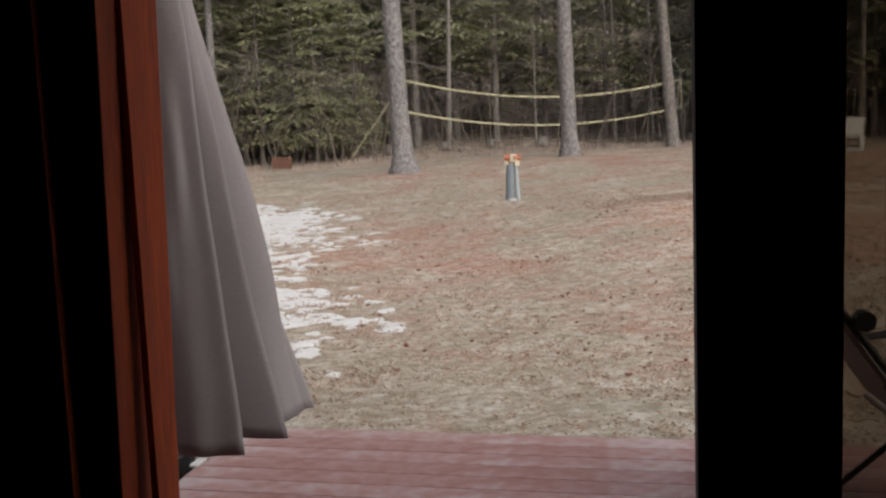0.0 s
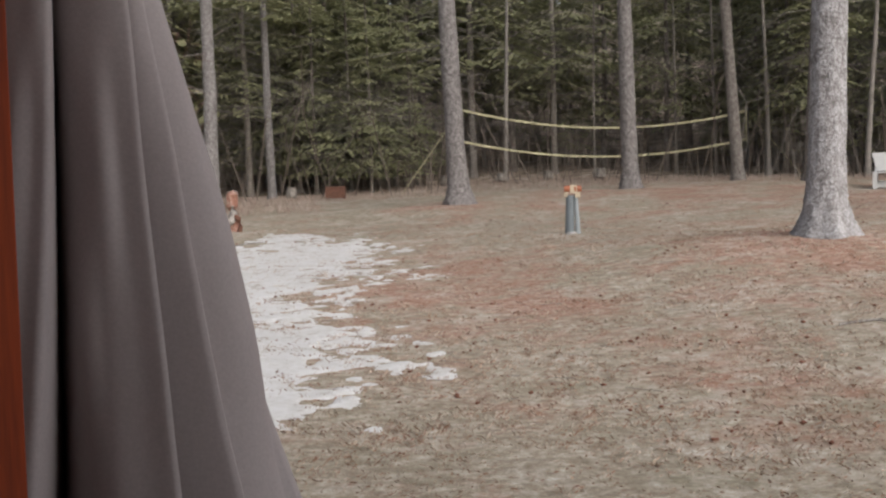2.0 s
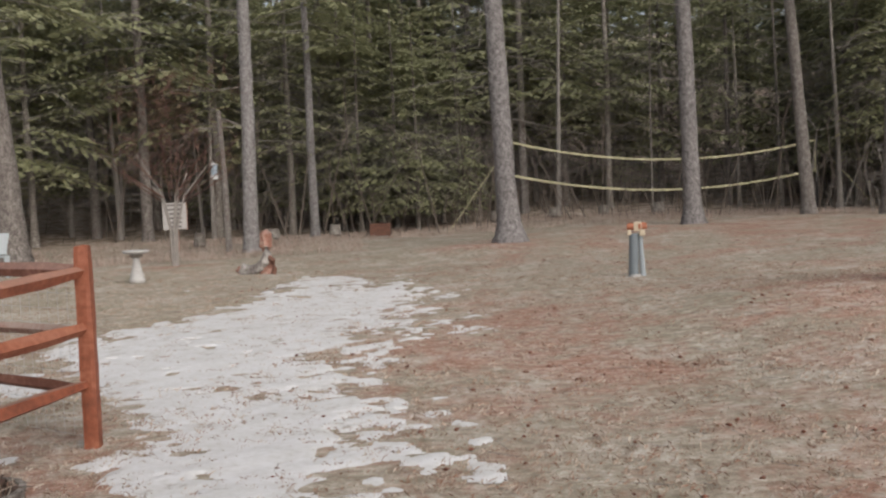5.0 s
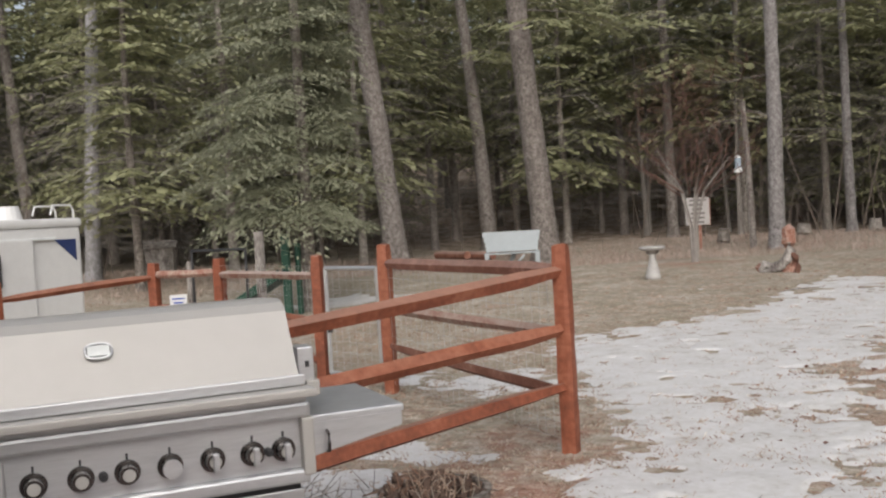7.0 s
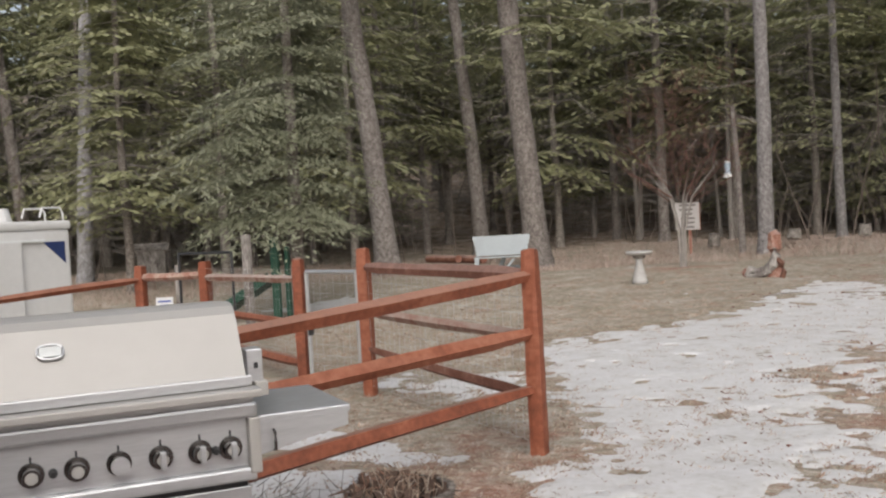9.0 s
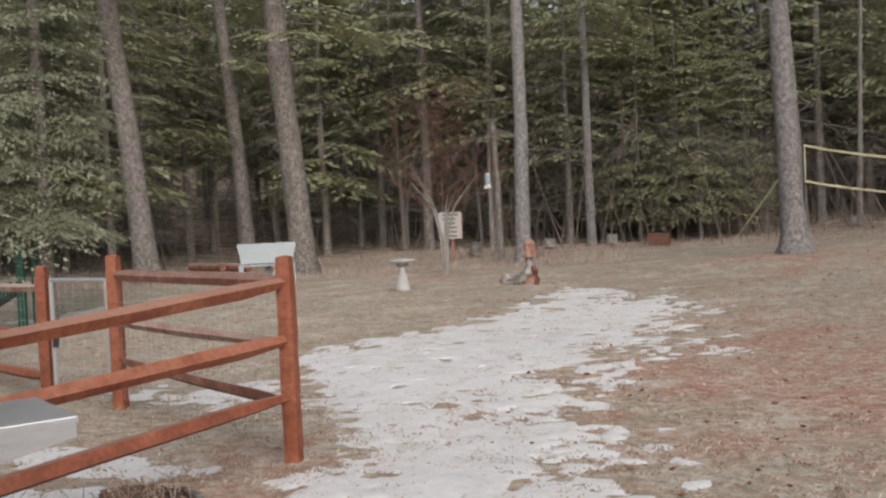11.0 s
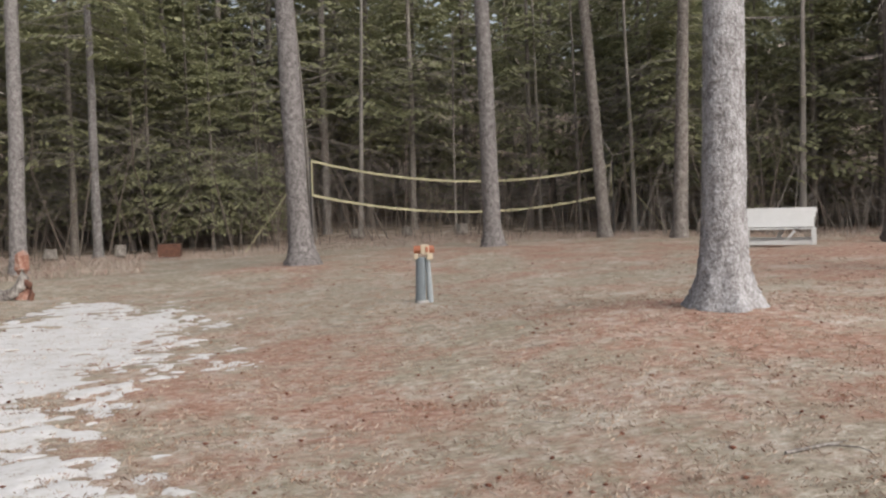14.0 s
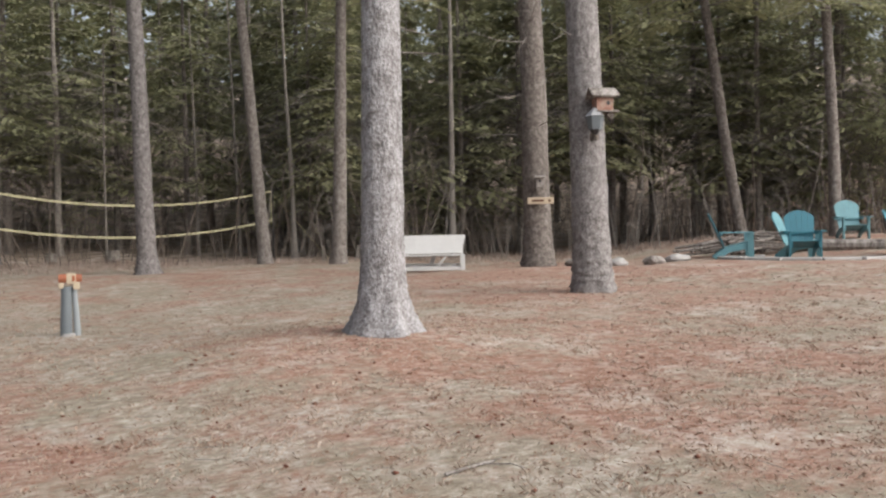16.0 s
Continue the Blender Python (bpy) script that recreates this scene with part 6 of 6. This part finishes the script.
part("base_block", box(B(), (0.14, 0.12, 0.06), (0, 0, -0.15), None, 0.004), BARK_DARK, b2)
pl = thing("tree_sign", "narrow pale wooden sign with dark unreadable bars on pine", "sign", pose(12.74, 18.43, 2.03, 0, 0, -34))
part("board", box(B(), (0.56, 0.025, 0.14), (0, 0, 0), None, 0.008), CREAM, pl)
part("text_bar", box(box(B(), (0.26, 0.006, 0.045), (-0.06, -0.015, 0)), (0.05, 0.006, 0.05), (0.19, -0.015, 0)), RUST, pl)

# ---- trailer ----
rv = thing("travel_trailer", "white travel trailer with dark window and navy graphics", "trailer", pose(-13.07 + 7 * 0.078, 10.95 - 7 * 0.997, -0.72, 0, 0, 94.5))
TL, TH = 7.0, 2.62      # local x runs back along the side from the rear corner, local y away from the yard
part("body", box(B(), (TL, 2.4, 2.1), (TL / 2, 1.2, 1.35), None, 0.06), WHITE, rv, "smooth white side wall")
part("roof", box(B(), (TL + 0.04, 2.46, 0.14), (TL / 2, 1.2, TH - 0.16), None, 0.05), WHITE, rv)
part("slide_out", box(B(), (2.3, 0.06, 1.75), (TL - 2.15, -0.03, 1.35), None, 0.02), WHITE, rv)
part("awning_rail", box(B(), (TL - 0.5, 0.05, 0.045), (TL / 2 - 0.3, -0.03, 2.22), None, 0.01), PALEGREY, rv)
wv = part("window", box(B(), (1.3, 0.03, 0.52), (TL - 2.3, -0.075, 1.79), None, 0.06), BLACK, rv, "black-framed window")
for dx in (-0.32, 0.32):
    part("pane", box(B(), (0.56, 0.008, 0.42), (TL - 2.3 + dx, -0.094, 1.79)), DGLASS, wv)
part("roof_vent", rod(B(), (TL - 0.65, 0.9, TH - 0.1), (TL - 0.65, 0.9, TH + 0.14), 0.26, 0.2, 18), WHITE, rv)
part("graphic", prism(B(), [(-0.12, 2.2), (-0.55, 2.2), (-0.12, 1.85)], 0.006, Matrix.Translation((TL, -0.005, 0))), NAVY, rv, "navy corner triangle")
part("graphic", prism(B(), [(-1.75, 2.22), (-2.15, 2.22), (-1.3, 1.62), (-1.2, 1.62)], 0.006, Matrix.Translation((TL - 0.75, -0.066, 0.0))), NAVY, rv, "navy slanting stripe")
part("graphic", prism(B(), [(-2.35, 2.22), (-2.5, 2.22), (-1.5, 1.66), (-1.38, 1.66)], 0.006, Matrix.Translation((TL - 0.85, -0.068, 0.0))), GREYG, rv, "grey slanting stripe")
part("graphic", prism(B(), [(-2, 1.45), (-2.12, 1.45), (-1.9, 1.18), (-1.85, 1.18)], 0.006, Matrix.Translation((TL - 0.3, -0.068, 0.0))), NAVY, rv, "small navy stripe")
ld = thing("ladder", "white tubular ladder on the trailer's rear", "ladder", pose(-13.07 + 7 * 0.078, 10.95 - 7 * 0.997, -0.72, 0, 0, 94.5))
for y in (0.45, 0.85):
    part("side_rail", tube(B(), [(TL + 0.30, y, 0.5), (TL + 0.30, y, TH + 0.04), (TL + 0.25, y, TH + 0.13), (TL - 0.12, y, TH + 0.13), (TL - 0.18, y, TH - 0.02)], 0.017, 8), WHITE, ld)
for y in (0.45, 0.85):
    part("standoff", rod(B(), (TL - 0.02, y, 0.9), (TL + 0.30, y, 0.9), 0.014), WHITE, ld)
for k in range(7):
    part("rung", rod(B(), (TL + 0.30, 0.45, 0.7 + k * 0.28), (TL + 0.30, 0.85, 0.7 + k * 0.28), 0.014), WHITE, ld)
for x in (2.7, 3.6):
    w_ = thing("trailer_wheel", "black trailer wheel with pale rim", "wheel", rv.matrix_basis @ pose(x, 0.1, 0.36), "trailer wheels")
    part("tyre", rod(B(), (0, -0.1, 0), (0, 0.1, 0), 0.36, 0.36, 24), BLACK, w_)
    part("rim", rod(B(), (0, -0.11, 0), (0, -0.10, 0), 0.2, 0.2, 18), PALEGREY, w_)

# ---- play slide, shed ----
sl = thing("play_slide", "green plastic play slide with square tower post", "slide", pose(-11.95, 14.45, gz(-11.95, 14.45), 0, 0, 8))
part("tower_post", box(B(), (0.15, 0.10, 1.55), (0.05, 0.1, 0.75), None, 0.02), GREEN, sl)
part("tower_post", box(B(), (0.08, 0.10, 1.35), (0.16, 0.34, 0.66), None, 0.02), GREEN, sl)
part("chute", box(B(), (1.9, 0.42, 0.05), (-0.80, 0.1, 0.30), Matrix.Rotation(radians(-28), 4, "Y"), 0.01), GREEN, sl)
for y in (-0.12, 0.32):
    part("chute_side", box(B(), (1.9, 0.04, 0.16), (-0.80, y, 0.36), Matrix.Rotation(radians(-28), 4, "Y"), 0.01), GREEN, sl)
sh = thing("garden_shed", "small grey weathered shed among the far trees", "shed", pose(-20.9, 20.0, gz(-20.9, 20.0) - 0.12, 0, 0, 40))
part("wall", box(B(), (0.75, 0.7, 1.0), (0, 0, 0.5), None, 0.01), WEATHERED, sh)
part("roof_board", box(B(), (0.95, 0.5, 0.04), (0, -0.2, 1.06), Matrix.Rotation(radians(22), 4, "X"), 0.005), WEATHERED, sh)
part("roof_board", box(B(), (0.95, 0.5, 0.04), (0, 0.2, 1.06), Matrix.Rotation(radians(-22), 4, "X"), 0.005), WEATHERED, sh)
for k, (x, y, h, w_) in enumerate([(-9.6, 11.2, 1.55, 0.10), (-11.4, 11.6, 1.3, 0.07)]):
    t = thing("yard_post", "plain upright post of the yard's wire fence", "post", pose(x, y, gz(x, y)), "yard posts")
    part("post", box(B(), (w_, w_, h), (0, 0, h / 2), None, 0.005), WEATHERED, t)

# ---- trimmed bush and dead stems by the fence ----
bu = thing("flower_tub", "half barrel of dark soil with dead brown stems", "planter", pose(-2.56, 4.33, gz(-2.56, 4.33) - 0.04))
part("barrel", lathe(B(), [(0.24, 0.0), (0.27, 0.10), (0.285, 0.17), (0.25, 0.17), (0.24, 0.12), (0.02, 0.12)], 22), BARK_DARK, bu)
rs = np.random.RandomState(71)
curled = []
for k in range(150):
    a, rr = rs.uniform(0, 6.3), 0.25 * rs.uniform(0, 1) ** 0.6
    c = np.array([rr * math.cos(a), rr * math.sin(a), 0.13])
    o_ = np.array([math.cos(a + rs.normal(0, 0.6)), math.sin(a + rs.normal(0, 0.6)), 0])
    w_ = np.array([-o_[1], o_[0], 0]) * rs.uniform(0.012, 0.028)
    h_ = rs.uniform(0.02, 0.085)
    a0, a1, a2 = c, c + o_ * 0.03 + np.array([0, 0, h_]), c + o_ * rs.uniform(0.05, 0.10) + np.array([0, 0, h_ * rs.uniform(0.4, 0.9)])
    curled += [np.stack([a0 - w_ * 0.3, a0 + w_ * 0.3, a1 + w_, a1 - w_]), np.stack([a1 - w_, a1 + w_, a2 + w_ * 0.4, a2 - w_ * 0.4])]
o = tagged(new("leaf_mass", sprays_mesh("leaf_mass", np.array(curled), DEADLEAF)), "curled dark brown dead leaves", "", "", "stuff")
o.parent = bu
segs = []
for k in range(70):
    a, rr = rs.uniform(0, 6.3), 0.24 * rs.uniform(0, 1) ** 0.5
    p = np.array([[rr * math.cos(a), rr * math.sin(a), 0.12]])
    q = p + np.array([[rs.normal(0, 0.05), rs.normal(0, 0.05), rs.uniform(0.06, 0.15)]])
    segs += [(p, q, np.array([0.0035]), np.array([0.0025])), (q, q + np.array([[rs.normal(0, 0.04), rs.normal(0, 0.04), rs.uniform(-0.05, 0.03)]]), np.array([0.0025]), np.array([0.0012]))]
o = tagged(new("stem_mass", arrays_mesh("stem_mass", *sticks(segs), STRAW)), "dead straw-brown stems", "", "", "stuff")
o.parent = bu
segs = []
for k in range(60):
    x, y = -3.35 + rs.normal(0, 0.25), 4.25 + rs.normal(0, 0.18)
    p = np.array([[x, y, gz(x, y)]])
    q = p + np.array([[rs.normal(0, 0.09), rs.normal(0, 0.09), rs.uniform(0.04, 0.16)]])
    segs.append((p, q, np.array([0.004]), np.array([0.002])))
tagged(new("dead_plants", arrays_mesh("dead_plants", *sticks(segs), WEATHERED)), "tangled dead grey garden stems in snow", "dead plants", "", "stuff")
